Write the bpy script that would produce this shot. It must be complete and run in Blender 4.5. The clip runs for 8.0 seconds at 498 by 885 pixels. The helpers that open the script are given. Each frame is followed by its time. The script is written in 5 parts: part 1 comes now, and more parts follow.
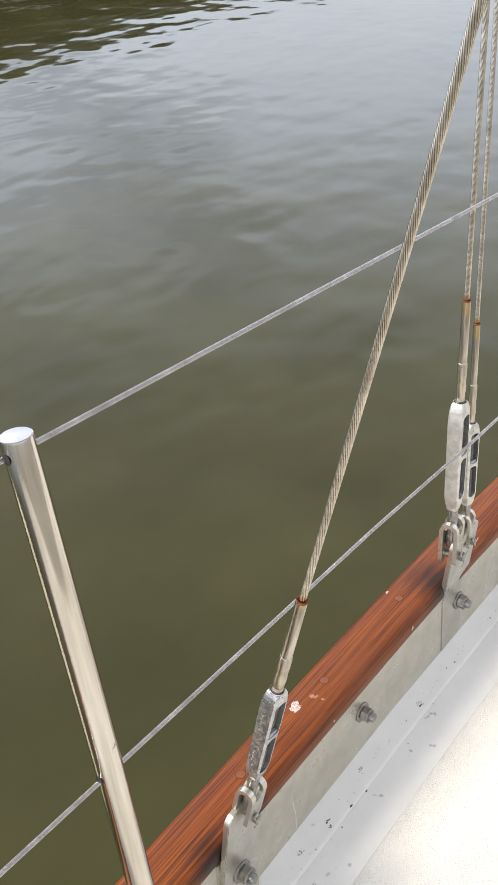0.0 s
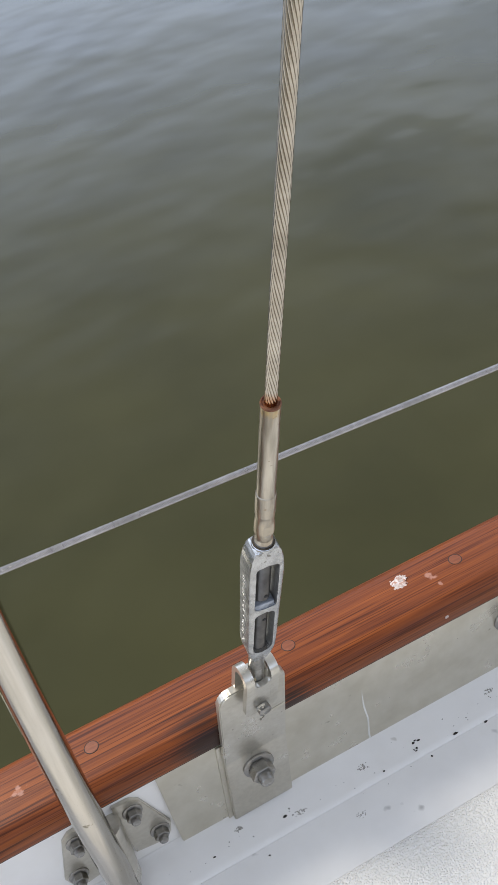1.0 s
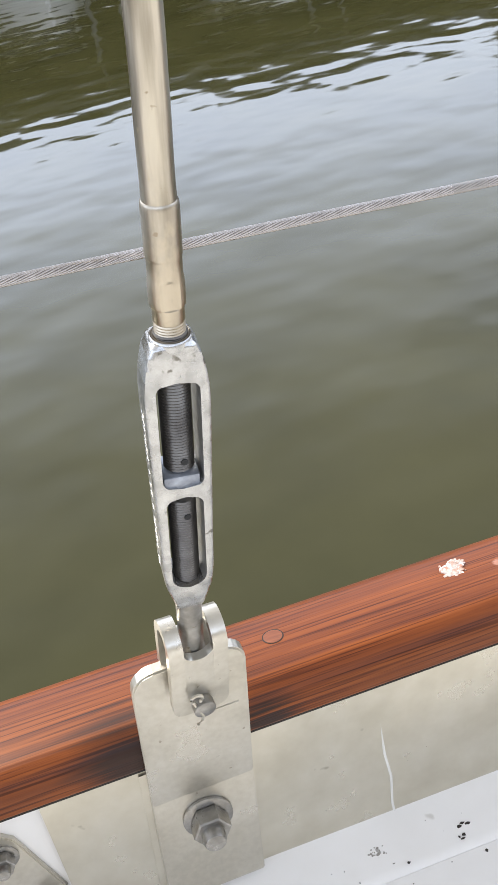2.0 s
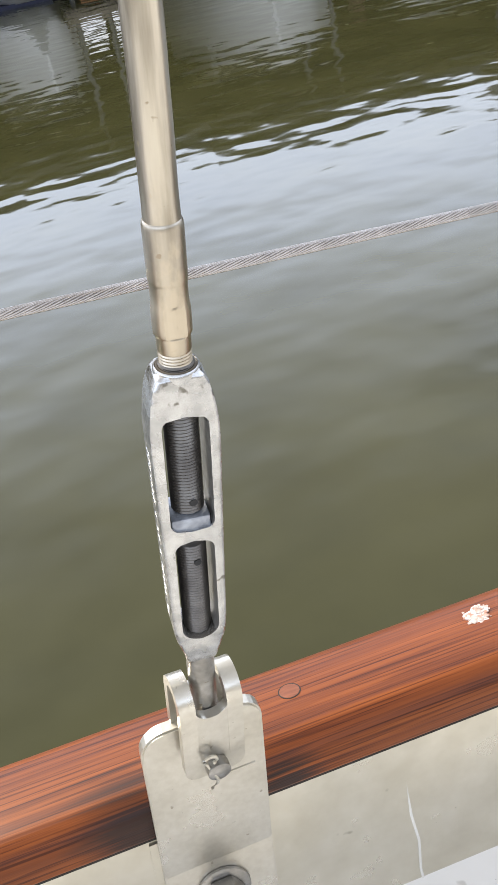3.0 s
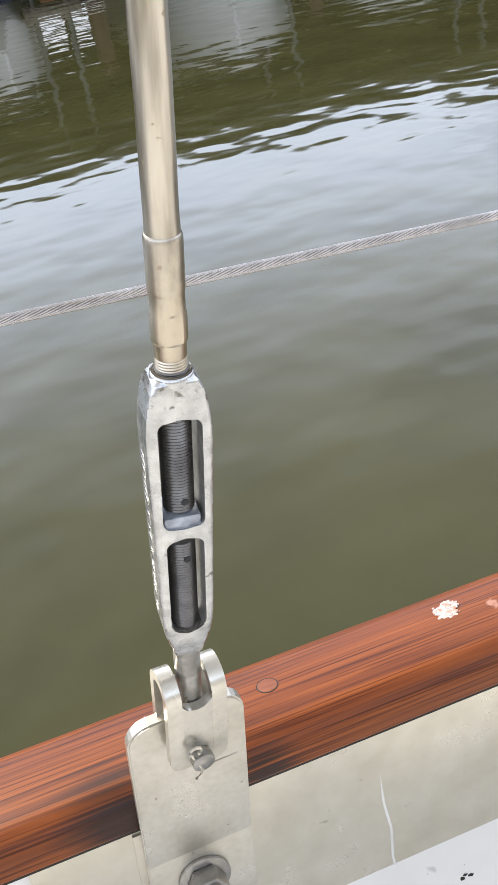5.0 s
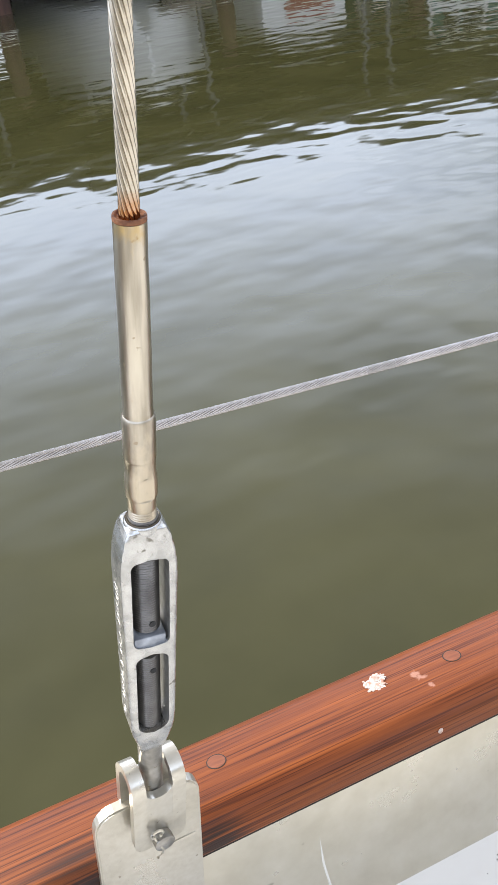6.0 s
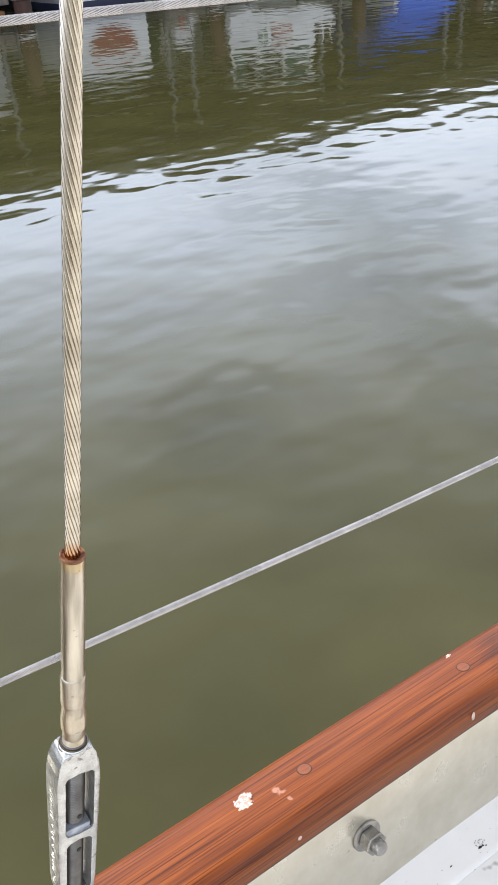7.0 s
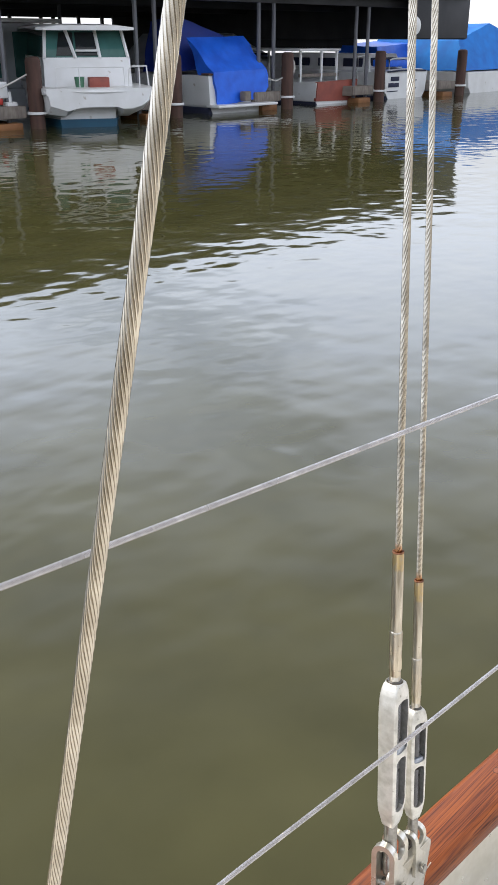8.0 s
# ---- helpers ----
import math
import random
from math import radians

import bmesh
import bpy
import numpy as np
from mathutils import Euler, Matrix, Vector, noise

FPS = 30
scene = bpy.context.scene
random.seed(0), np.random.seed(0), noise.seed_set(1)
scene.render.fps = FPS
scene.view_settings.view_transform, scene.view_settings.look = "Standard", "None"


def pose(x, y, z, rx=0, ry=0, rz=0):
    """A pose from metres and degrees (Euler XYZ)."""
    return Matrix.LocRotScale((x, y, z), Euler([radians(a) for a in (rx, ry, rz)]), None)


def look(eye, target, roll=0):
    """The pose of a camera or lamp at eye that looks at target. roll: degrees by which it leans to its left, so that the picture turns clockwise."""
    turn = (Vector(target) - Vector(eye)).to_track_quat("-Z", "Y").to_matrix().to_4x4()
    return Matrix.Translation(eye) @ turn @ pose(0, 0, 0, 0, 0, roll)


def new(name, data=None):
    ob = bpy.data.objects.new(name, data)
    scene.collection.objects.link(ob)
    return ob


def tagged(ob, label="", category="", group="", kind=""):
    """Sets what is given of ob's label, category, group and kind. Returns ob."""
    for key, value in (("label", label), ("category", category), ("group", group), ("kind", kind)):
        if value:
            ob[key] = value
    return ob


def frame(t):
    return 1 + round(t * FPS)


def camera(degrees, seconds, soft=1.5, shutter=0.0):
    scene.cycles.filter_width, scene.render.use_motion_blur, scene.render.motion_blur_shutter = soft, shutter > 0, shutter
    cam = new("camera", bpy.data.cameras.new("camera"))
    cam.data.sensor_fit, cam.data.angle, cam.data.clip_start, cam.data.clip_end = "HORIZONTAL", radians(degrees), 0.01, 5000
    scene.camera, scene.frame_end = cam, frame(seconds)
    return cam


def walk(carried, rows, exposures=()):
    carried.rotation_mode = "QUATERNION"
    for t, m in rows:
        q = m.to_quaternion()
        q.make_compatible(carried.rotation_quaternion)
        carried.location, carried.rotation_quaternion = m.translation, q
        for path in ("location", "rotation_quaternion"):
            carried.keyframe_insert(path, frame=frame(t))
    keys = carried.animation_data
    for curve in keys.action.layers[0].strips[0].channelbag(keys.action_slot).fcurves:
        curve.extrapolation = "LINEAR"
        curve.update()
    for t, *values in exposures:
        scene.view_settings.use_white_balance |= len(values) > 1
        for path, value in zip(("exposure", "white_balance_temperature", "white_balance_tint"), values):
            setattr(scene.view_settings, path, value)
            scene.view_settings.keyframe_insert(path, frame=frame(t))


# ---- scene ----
cam = camera(31.17, 8.0)
PATH = [
    (0, (-0.3309, -0.2868, 0.8883), (0.2803, 0.2170, 0.2780), -1.82),
    (0.2, (-0.2623, -0.2664, 0.8753), (0.2584, 0.2103, 0.1670), 0.86),
    (0.5, (-0.1645, -0.2681, 0.7979), (0.2029, 0.2310, 0.0130), 0.93),
    (0.7, (-0.1096, -0.2841, 0.7474), (0.1709, 0.2948, -0.0182), -6.59),
    (1, (-0.0507, -0.2889, 0.6453), (0.1672, 0.3809, -0.0645), -12.16),
    (1.2, (-0.0201, -0.2676, 0.5784), (0.1822, 0.4525, -0.0854), -12.75),
    (1.5, (0.0011, -0.2537, 0.4777), (0.1622, 0.5131, -0.1437), -12.82),
    (1.7, (0.0052, -0.2500, 0.4274), (0.1455, 0.5288, -0.1840), -12.58),
    (2, (0.0102, -0.2426, 0.3977), (0.1599, 0.5528, -0.1896), -11.51),
    (2.2, (0.0106, -0.2408, 0.3925), (0.1669, 0.5685, -0.1737), -10.69),
    (3.3, (0.0096, -0.2265, 0.3752), (0.1717, 0.6031, -0.1590), -12.90),
    (3.5, (0.0098, -0.2259, 0.3697), (0.1739, 0.6051, -0.1618), -12.82),
    (4, (0.0065, -0.2267, 0.3721), (0.1745, 0.6037, -0.1592), -12.46),
    (4.2, (0.0037, -0.2268, 0.3711), (0.1756, 0.5993, -0.1657), -12.38),
    (5.3, (-0.0033, -0.2431, 0.4078), (0.2164, 0.5673, -0.1354), -10.00),
    (5.5, (-0.0053, -0.2458, 0.4192), (0.2267, 0.5629, -0.1213), -9.57),
    (6, (-0.0115, -0.2536, 0.4504), (0.2833, 0.5414, -0.0797), -8.48),
    (6.5, (-0.0220, -0.2752, 0.5229), (0.3831, 0.4841, 0.0136), -6.20),
    (7, (-0.0393, -0.2804, 0.5819), (0.4335, 0.4320, 0.0633), -4.61),
    (7.3, (-0.0519, -0.2748, 0.6256), (0.4651, 0.4082, 0.1098), -3.52),
    (7.5, (-0.0608, -0.2825, 0.6787), (0.4840, 0.3912, 0.1793), -2.46),
    (7.7, (-0.0672, -0.2817, 0.7300), (0.5169, 0.3800, 0.2600), -1.08),
    (8, (-0.0765, -0.2829, 0.8086), (0.5826, 0.3456, 0.3956), -0.00),
]
EXPOSURES = [(0.0, -0.08, 6850, 10), (0.5, -0.33, 6500, 10), (1.0, -0.38, 6250, 10), (1.5, 0.18, 6500, 10), (2.0, 0.2, 6600, 10), (3.5, 0.28, 6650, 10), (6.0, 0.31, 6500, 10), (7.0, 0.36, 6550, 10), (7.5, 0.33, 6600, 10), (8.0, 0.16, 6650, 10)]
walk(cam, [(t, look(eye, target, roll)) for t, eye, target, roll in PATH], EXPOSURES)

# ---- light ----
WATER_Z = -1.05
world = bpy.data.worlds.new("sky")
scene.world = world
world.use_nodes = True
wn, wl = world.node_tree.nodes, world.node_tree.links
wn.clear()
sky = wn.new("ShaderNodeTexSky")
sky.sky_type, sky.sun_disc = "NISHITA", False
sky.sun_elevation, sky.sun_rotation = radians(43), radians(325)
sky.air_density, sky.dust_density = 1.0, 1.5
coord = wn.new("ShaderNodeTexCoord")
cloud_map = wn.new("ShaderNodeMapping")
cloud_map.inputs["Scale"].default_value = (1.0, 1.0, 2.6)
cloud = wn.new("ShaderNodeTexNoise")
cloud.inputs["Scale"].default_value, cloud.inputs["Detail"].default_value = 2.2, 6.0
cloud_ramp = wn.new("ShaderNodeValToRGB")
cloud_ramp.color_ramp.elements[0].position, cloud_ramp.color_ramp.elements[1].position = 0.12, 0.38
cloud_mix = wn.new("ShaderNodeMixRGB")
# hazy cloud, brightest low down and thinner overhead
rise = wn.new("ShaderNodeSeparateXYZ")
haze = wn.new("ShaderNodeValToRGB")
hz = haze.color_ramp.elements
hz[0].position, hz[0].color = 0.0, (9.1, 9.2, 9.7, 1)
hz[1].position, hz[1].color = 1.0, (4.8, 4.9, 5.1, 1)
dim = hz.new(0.11)
dim.color = (10.0, 10.6, 11.8, 1)
mist = hz.new(0.20)
mist.color = (15.6, 17.4, 21.0, 1)
low = hz.new(0.30)
low.color = (18.0, 20.5, 25.8, 1)
high = hz.new(0.60)
high.color = (9.2, 9.6, 10.6, 1)
sky_out = wn.new("ShaderNodeBackground")
sky_out.inputs["Strength"].default_value = 0.12
world_out = wn.new("ShaderNodeOutputWorld")
wl.new(coord.outputs["Generated"], cloud_map.inputs["Vector"])
wl.new(coord.outputs["Generated"], rise.inputs["Vector"])
wl.new(rise.outputs["Z"], haze.inputs["Fac"])
wl.new(haze.outputs["Color"], cloud_mix.inputs["Color2"])
wl.new(cloud_map.outputs["Vector"], cloud.inputs["Vector"])
wl.new(cloud.outputs["Fac"], cloud_ramp.inputs["Fac"])
wl.new(cloud_ramp.outputs["Color"], cloud_mix.inputs["Fac"])
wl.new(sky.outputs["Color"], cloud_mix.inputs["Color1"])
# thin cloud glows round the sun and is duller on the far side of the sky
sunward = wn.new("ShaderNodeVectorMath")
sunward.operation = "DOT_PRODUCT"
sunward.inputs[1].default_value = (-0.525, 0.851, 0.0)
fall = wn.new("ShaderNodeMapRange")
fall.inputs["From Min"].default_value, fall.inputs["From Max"].default_value = -1.0, 0.45
fall.inputs["To Min"].default_value, fall.inputs["To Max"].default_value = 0.78, 1.03
dull = wn.new("ShaderNodeVectorMath")
dull.operation = "SCALE"
wl.new(coord.outputs["Generated"], sunward.inputs[0])
wl.new(sunward.outputs["Value"], fall.inputs["Value"])
wl.new(cloud_mix.outputs["Color"], dull.inputs[0])
wl.new(fall.outputs["Result"], dull.inputs["Scale"])
wl.new(dull.outputs["Vector"], sky_out.inputs["Color"])
wl.new(sky_out.outputs["Background"], world_out.inputs["Surface"])

sun = new("sun", bpy.data.lights.new("sun", "SUN"))
sun.data.energy, sun.data.angle, sun.data.color = 4.2, radians(23), (1.0, 0.92, 0.80)
sun.matrix_world = look((0, 0, 0), (0.42, -0.60, -0.68))


# ---- materials ----
def material(name, color, rough=0.5, metal=0.0, second=None, scale=20.0, stretch=(1, 1, 1), spread=(0.35, 0.65), grain=0.0,
             grain_scale=300.0, bump=0.0, bump_scale=200.0, rough_spread=0.1, coat=0.0, spots=None, spot_scale=120.0, spot_cut=0.7):
    """Object-space procedural surface: two-colour mottling, fine grain, relief, optional spots."""
    m = bpy.data.materials.new(name)
    m.use_nodes = True
    n, l = m.node_tree.nodes, m.node_tree.links
    b = n["Principled BSDF"]
    tc, mp = n.new("ShaderNodeTexCoord"), n.new("ShaderNodeMapping")
    mp.inputs["Scale"].default_value = stretch
    l.new(tc.outputs["Object"], mp.inputs["Vector"])
    big = n.new("ShaderNodeTexNoise")
    big.inputs["Scale"].default_value, big.inputs["Detail"].default_value = scale, 5
    l.new(mp.outputs["Vector"], big.inputs["Vector"])
    ramp = n.new("ShaderNodeValToRGB")
    e = ramp.color_ramp.elements
    e[0].position, e[1].position = spread
    e[0].color = (*color, 1)
    e[1].color = (*(second or [c * 0.8 for c in color]), 1)
    l.new(big.outputs["Fac"], ramp.inputs["Fac"])
    last = ramp.outputs["Color"]
    fine = n.new("ShaderNodeTexNoise")
    fine.inputs["Scale"].default_value, fine.inputs["Detail"].default_value = grain_scale, 3
    l.new(mp.outputs["Vector"], fine.inputs["Vector"])
    if grain:
        mul = n.new("ShaderNodeMixRGB")
        mul.blend_type = "OVERLAY"
        mul.inputs["Fac"].default_value = grain
        l.new(last, mul.inputs["Color1"])
        l.new(fine.outputs["Fac"], mul.inputs["Color2"])
        last = mul.outputs["Color"]
    if spots:
        sp = n.new("ShaderNodeTexNoise")
        sp.inputs["Scale"].default_value, sp.inputs["Detail"].default_value = spot_scale, 2
        l.new(tc.outputs["Object"], sp.inputs["Vector"])
        cut = n.new("ShaderNodeValToRGB")
        cut.color_ramp.elements[0].position, cut.color_ramp.elements[1].position = spot_cut, spot_cut + 0.06
        l.new(sp.outputs["Fac"], cut.inputs["Fac"])
        sm = n.new("ShaderNodeMixRGB")
        sm.inputs["Color2"].default_value = (*spots, 1)
        l.new(cut.outputs["Color"], sm.inputs["Fac"])
        l.new(last, sm.inputs["Color1"])
        last = sm.outputs["Color"]
    l.new(last, b.inputs["Base Color"])
    rr = n.new("ShaderNodeMapRange")
    rr.inputs["To Min"].default_value, rr.inputs["To Max"].default_value = max(0.02, rough - rough_spread), min(1, rough + rough_spread)
    l.new(big.outputs["Fac"], rr.inputs["Value"])
    l.new(rr.outputs["Result"], b.inputs["Roughness"])
    b.inputs["Metallic"].default_value = metal
    b.inputs["Coat Weight"].default_value = coat
    b.inputs["Coat Roughness"].default_value = 0.15
    if bump:
        bn = n.new("ShaderNodeTexNoise")
        bn.inputs["Scale"].default_value, bn.inputs["Detail"].default_value = bump_scale, 4
        l.new(mp.outputs["Vector"], bn.inputs["Vector"])
        bm_ = n.new("ShaderNodeBump")
        bm_.inputs["Strength"].default_value, bm_.inputs["Distance"].default_value = bump, 0.001
        l.new(bn.outputs["Fac"], bm_.inputs["Height"])
        l.new(bm_.outputs["Normal"], b.inputs["Normal"])
    return m


STEEL = material("dull_stainless_steel", (0.60, 0.57, 0.50), 0.30, 0.85, (0.49, 0.46, 0.39), 30, grain=0.15, bump=0.08, bump_scale=500, spots=(0.36, 0.33, 0.27), spot_scale=260, spot_cut=0.72)
PLATE = material("satin_steel_plate", (0.62, 0.585, 0.495), 0.30, 0.85, (0.555, 0.52, 0.43), 34, spread=(0.38, 0.66), grain=0.10, grain_scale=120, bump=0.02, bump_scale=120, spots=(0.37, 0.345, 0.27), spot_scale=95, spot_cut=0.735)
# long darker streaks in the tube's colour imitate its mirror reflections
POLISHED = material("polished_stainless_tube", (0.66, 0.62, 0.55), 0.13, 1.0, (0.44, 0.41, 0.35), 60, (1, 1, 0.05), spread=(0.44, 0.60), grain=0.2, grain_scale=160, bump=0.16, bump_scale=70, rough_spread=0.07, spots=(0.30, 0.27, 0.21), spot_scale=120, spot_cut=0.72)
# core coloured dark to paint the shade in the grooves between strands
WIRE = material("dark_wire_core", (0.17, 0.145, 0.11), 0.5, 0.8, (0.12, 0.10, 0.08), 40, grain=0.15)
CORE = WIRE
LIFEWIRE = material("lifeline_wire_steel", (0.53, 0.50, 0.48), 0.26, 0.95, (0.37, 0.35, 0.335), 40, grain=0.2)
CHROME = material("worn_chromed_bronze", (0.54, 0.54, 0.53), 0.26, 0.95, (0.42, 0.42, 0.41), 150, spread=(0.36, 0.66), grain=0.25, grain_scale=240, bump=0.30, bump_scale=150, rough_spread=0.12, spots=(0.20, 0.19, 0.17), spot_scale=210, spot_cut=0.665)
DULLCHROME = material("dull_white_cast_chrome", (0.66, 0.645, 0.60), 0.46, 0.75, (0.50, 0.485, 0.44), 110, spread=(0.4, 0.66), grain=0.2, bump=0.35, bump_scale=200, spots=(0.30, 0.28, 0.24), spot_scale=220, spot_cut=0.68)
DARKCAST = material("dark_cast_inside", (0.22, 0.215, 0.20), 0.5, 0.7, (0.33, 0.325, 0.31), 160, grain=0.3, bump=0.3, bump_scale=300)
# dark base colour carries the shade that lies on the studs inside the body
THREAD = material("dark_threaded_rod", (0.17, 0.16, 0.145), 0.4, 0.9, (0.12, 0.11, 0.10), 80, grain=0.2)
RUST = material("orange_rust", (0.25, 0.105, 0.045), 0.8, 0.0, (0.085, 0.030, 0.016), 300, bump=0.4, bump_scale=900)
BOLT = material("dull_zinc_bolt", (0.36, 0.35, 0.33), 0.30, 0.9, (0.24, 0.23, 0.21), 90, grain=0.3, bump=0.15, bump_scale=500, spots=(0.2, 0.17, 0.13), spot_scale=260, spot_cut=0.68)
# pitted, flaking side; its dark base paints in the reflected dark water
DARKPITTED = material("pitted_side_dark_reflection", (0.20, 0.205, 0.20), 0.35, 0.8, (0.36, 0.36, 0.35), 160, spread=(0.42, 0.6), grain=0.4, bump=0.9, bump_scale=420, spots=(0.62, 0.61, 0.58), spot_scale=300, spot_cut=0.62)
BARSTEEL = material("blue_grey_bar", (0.34, 0.37, 0.42), 0.38, 0.6, (0.24, 0.26, 0.30), 200, grain=0.4, bump=0.3, bump_scale=500)
DARK = material("dark_hole", (0.02, 0.02, 0.02), 0.8)
GELCOAT = material("white_gelcoat", (0.81, 0.795, 0.77), 0.35, 0.0, (0.75, 0.735, 0.705), 9, grain=0.12, grain_scale=60, bump=0.03, bump_scale=60, spots=(0.58, 0.56, 0.52), spot_scale=75, spot_cut=0.73)
DEBRIS = material("black_grit", (0.03, 0.025, 0.02), 0.9)
FLAKE = material("white_flaking_varnish", (0.60, 0.53, 0.49), 0.7, 0.0, (0.42, 0.27, 0.21), 300, bump=0.4, bump_scale=700)


def nonskid_material():
    m = material("white_nonskid", (0.80, 0.785, 0.75), 0.6, 0.0, (0.75, 0.735, 0.70), 8, grain=0.1, grain_scale=500)
    n, l = m.node_tree.nodes, m.node_tree.links
    tc = n.new("ShaderNodeTexCoord")
    v = n.new("ShaderNodeTexNoise")
    v.inputs["Scale"].default_value, v.inputs["Detail"].default_value = 640, 0.3
    r = n.new("ShaderNodeValToRGB")
    r.color_ramp.elements[0].position, r.color_ramp.elements[1].position = 0.25, 0.80
    bp = n.new("ShaderNodeBump")
    bp.inputs["Strength"].default_value, bp.inputs["Distance"].default_value = 0.8, 0.0010
    l.new(tc.outputs["Object"], v.inputs["Vector"])
    l.new(v.outputs["Fac"], r.inputs["Fac"])
    l.new(r.outputs["Color"], bp.inputs["Height"])
    l.new(bp.outputs["Normal"], n["Principled BSDF"].inputs["Normal"])
    r.color_ramp.interpolation = "EASE"
    return m


def teak_material():
    """Varnished teak, grain along x, black weathering where water gathers round the chainplates."""
    m = bpy.data.materials.new("varnished_teak")
    m.use_nodes = True
    n, l = m.node_tree.nodes, m.node_tree.links
    b = n["Principled BSDF"]
    tc, mp = n.new("ShaderNodeTexCoord"), n.new("ShaderNodeMapping")
    mp.inputs["Scale"].default_value = (0.40, 14.0, 14.0)
    mp.inputs["Rotation"].default_value = (0, radians(-0.6), radians(1.2))
    l.new(tc.outputs["Object"], mp.inputs["Vector"])
    g1 = n.new("ShaderNodeTexNoise")
    g1.inputs["Scale"].default_value, g1.inputs["Detail"].default_value, g1.inputs["Distortion"].default_value = 11, 8, 0.9
    g1.inputs["Roughness"].default_value = 0.62
    l.new(mp.outputs["Vector"], g1.inputs["Vector"])
    r1 = n.new("ShaderNodeValToRGB")
    e = r1.color_ramp.elements
    e[0].position, e[0].color = 0.26, (0.078, 0.0175, 0.0065, 1)
    e[1].position, e[1].color = 0.74, (0.300, 0.081, 0.0140, 1)
    mid = e.new(0.48)
    mid.color = (0.172, 0.0430, 0.0088, 1)
    l.new(g1.outputs["Fac"], r1.inputs["Fac"])
    mp2 = n.new("ShaderNodeMapping")
    mp2.inputs["Scale"].default_value = (2.2, 190.0, 190.0)
    mp2.inputs["Rotation"].default_value = (0, radians(-0.6), radians(1.2))
    l.new(tc.outputs["Object"], mp2.inputs["Vector"])
    g2 = n.new("ShaderNodeTexNoise")
    g2.inputs["Scale"].default_value, g2.inputs["Detail"].default_value = 4, 5
    l.new(mp2.outputs["Vector"], g2.inputs["Vector"])
    r2 = n.new("ShaderNodeValToRGB")
    r2.color_ramp.elements[0].position, r2.color_ramp.elements[0].color = 0.38, (0.18, 0.10, 0.08, 1)
    r2.color_ramp.elements[1].position, r2.color_ramp.elements[1].color = 0.48, (1, 1, 1, 1)
    l.new(g2.outputs["Fac"], r2.inputs["Fac"])
    mul = n.new("ShaderNodeMixRGB")
    mul.blend_type, mul.inputs["Fac"].default_value = "MULTIPLY", 0.72
    l.new(r1.outputs["Color"], mul.inputs["Color1"])
    l.new(r2.outputs["Color"], mul.inputs["Color2"])
    last = mul.outputs["Color"]
    # large worn patches, bleached or reddened
    g3 = n.new("ShaderNodeTexNoise")
    g3.inputs["Scale"].default_value, g3.inputs["Detail"].default_value = 7, 3
    l.new(tc.outputs["Object"], g3.inputs["Vector"])
    r3 = n.new("ShaderNodeValToRGB")
    r3.color_ramp.elements[0].position, r3.color_ramp.elements[1].position = 0.5, 0.75
    r3.color_ramp.elements[1].color = (0.5, 0.5, 0.5, 1)
    l.new(g3.outputs["Fac"], r3.inputs["Fac"])
    worn = n.new("ShaderNodeMixRGB")
    worn.inputs["Color2"].default_value = (0.17, 0.050, 0.018, 1)
    l.new(r3.outputs["Color"], worn.inputs["Fac"])
    l.new(last, worn.inputs["Color1"])
    last = worn.outputs["Color"]
    for x, y, z, radius in ((-0.026, 0.024, 0.042, 0.034), (0.428, 0.030, 0.05, 0.050), (0.042, 0.024, 0.040, 0.020)):
        d = n.new("ShaderNodeVectorMath")
        d.operation = "DISTANCE"
        d.inputs[1].default_value = (x, y, z)
        l.new(tc.outputs["Object"], d.inputs[0])
        add = n.new("ShaderNodeMath")
        add.operation = "MULTIPLY_ADD"
        add.inputs[1].default_value, add.inputs[2].default_value = 0.06, -0.03
        l.new(g1.outputs["Fac"], add.inputs[0])
        tot = n.new("ShaderNodeMath")
        l.new(add.outputs["Value"], tot.inputs[0])
        l.new(d.outputs["Value"], tot.inputs[1])
        mr = n.new("ShaderNodeMapRange")
        mr.inputs["From Min"].default_value, mr.inputs["From Max"].default_value = radius * 0.3, radius
        mr.inputs["To Min"].default_value, mr.inputs["To Max"].default_value = 0.9, 0.0
        l.new(tot.outputs["Value"], mr.inputs["Value"])
        st = n.new("ShaderNodeMixRGB")
        st.inputs["Color2"].default_value = (0.018, 0.010, 0.008, 1)
        l.new(mr.outputs["Result"], st.inputs["Fac"])
        l.new(last, st.inputs["Color1"])
        last = st.outputs["Color"]
    # pale forked scuffs beside the dropping
    tear = n.new("ShaderNodeTexNoise")
    tear.inputs["Scale"].default_value, tear.inputs["Detail"].default_value = 190, 4
    l.new(tc.outputs["Object"], tear.inputs["Vector"])
    for x, y, z, radius in ((0.1845, 0.057, 0.057, 0.013), (0.1865, 0.046, 0.059, 0.008), (0.70, 0.05, 0.057, 0.02), (-0.16, 0.055, 0.057, 0.016)):
        d = n.new("ShaderNodeVectorMath")
        d.operation = "DISTANCE"
        d.inputs[1].default_value = (x, y, z)
        l.new(tc.outputs["Object"], d.inputs[0])
        near = n.new("ShaderNodeMapRange")
        near.inputs["From Min"].default_value, near.inputs["From Max"].default_value = radius * 0.2, radius
        near.inputs["To Min"].default_value, near.inputs["To Max"].default_value = 0.12, -0.5
        l.new(d.outputs["Value"], near.inputs["Value"])
        both = n.new("ShaderNodeMath")
        l.new(near.outputs["Result"], both.inputs[0])
        l.new(tear.outputs["Fac"], both.inputs[1])
        cut = n.new("ShaderNodeMapRange")
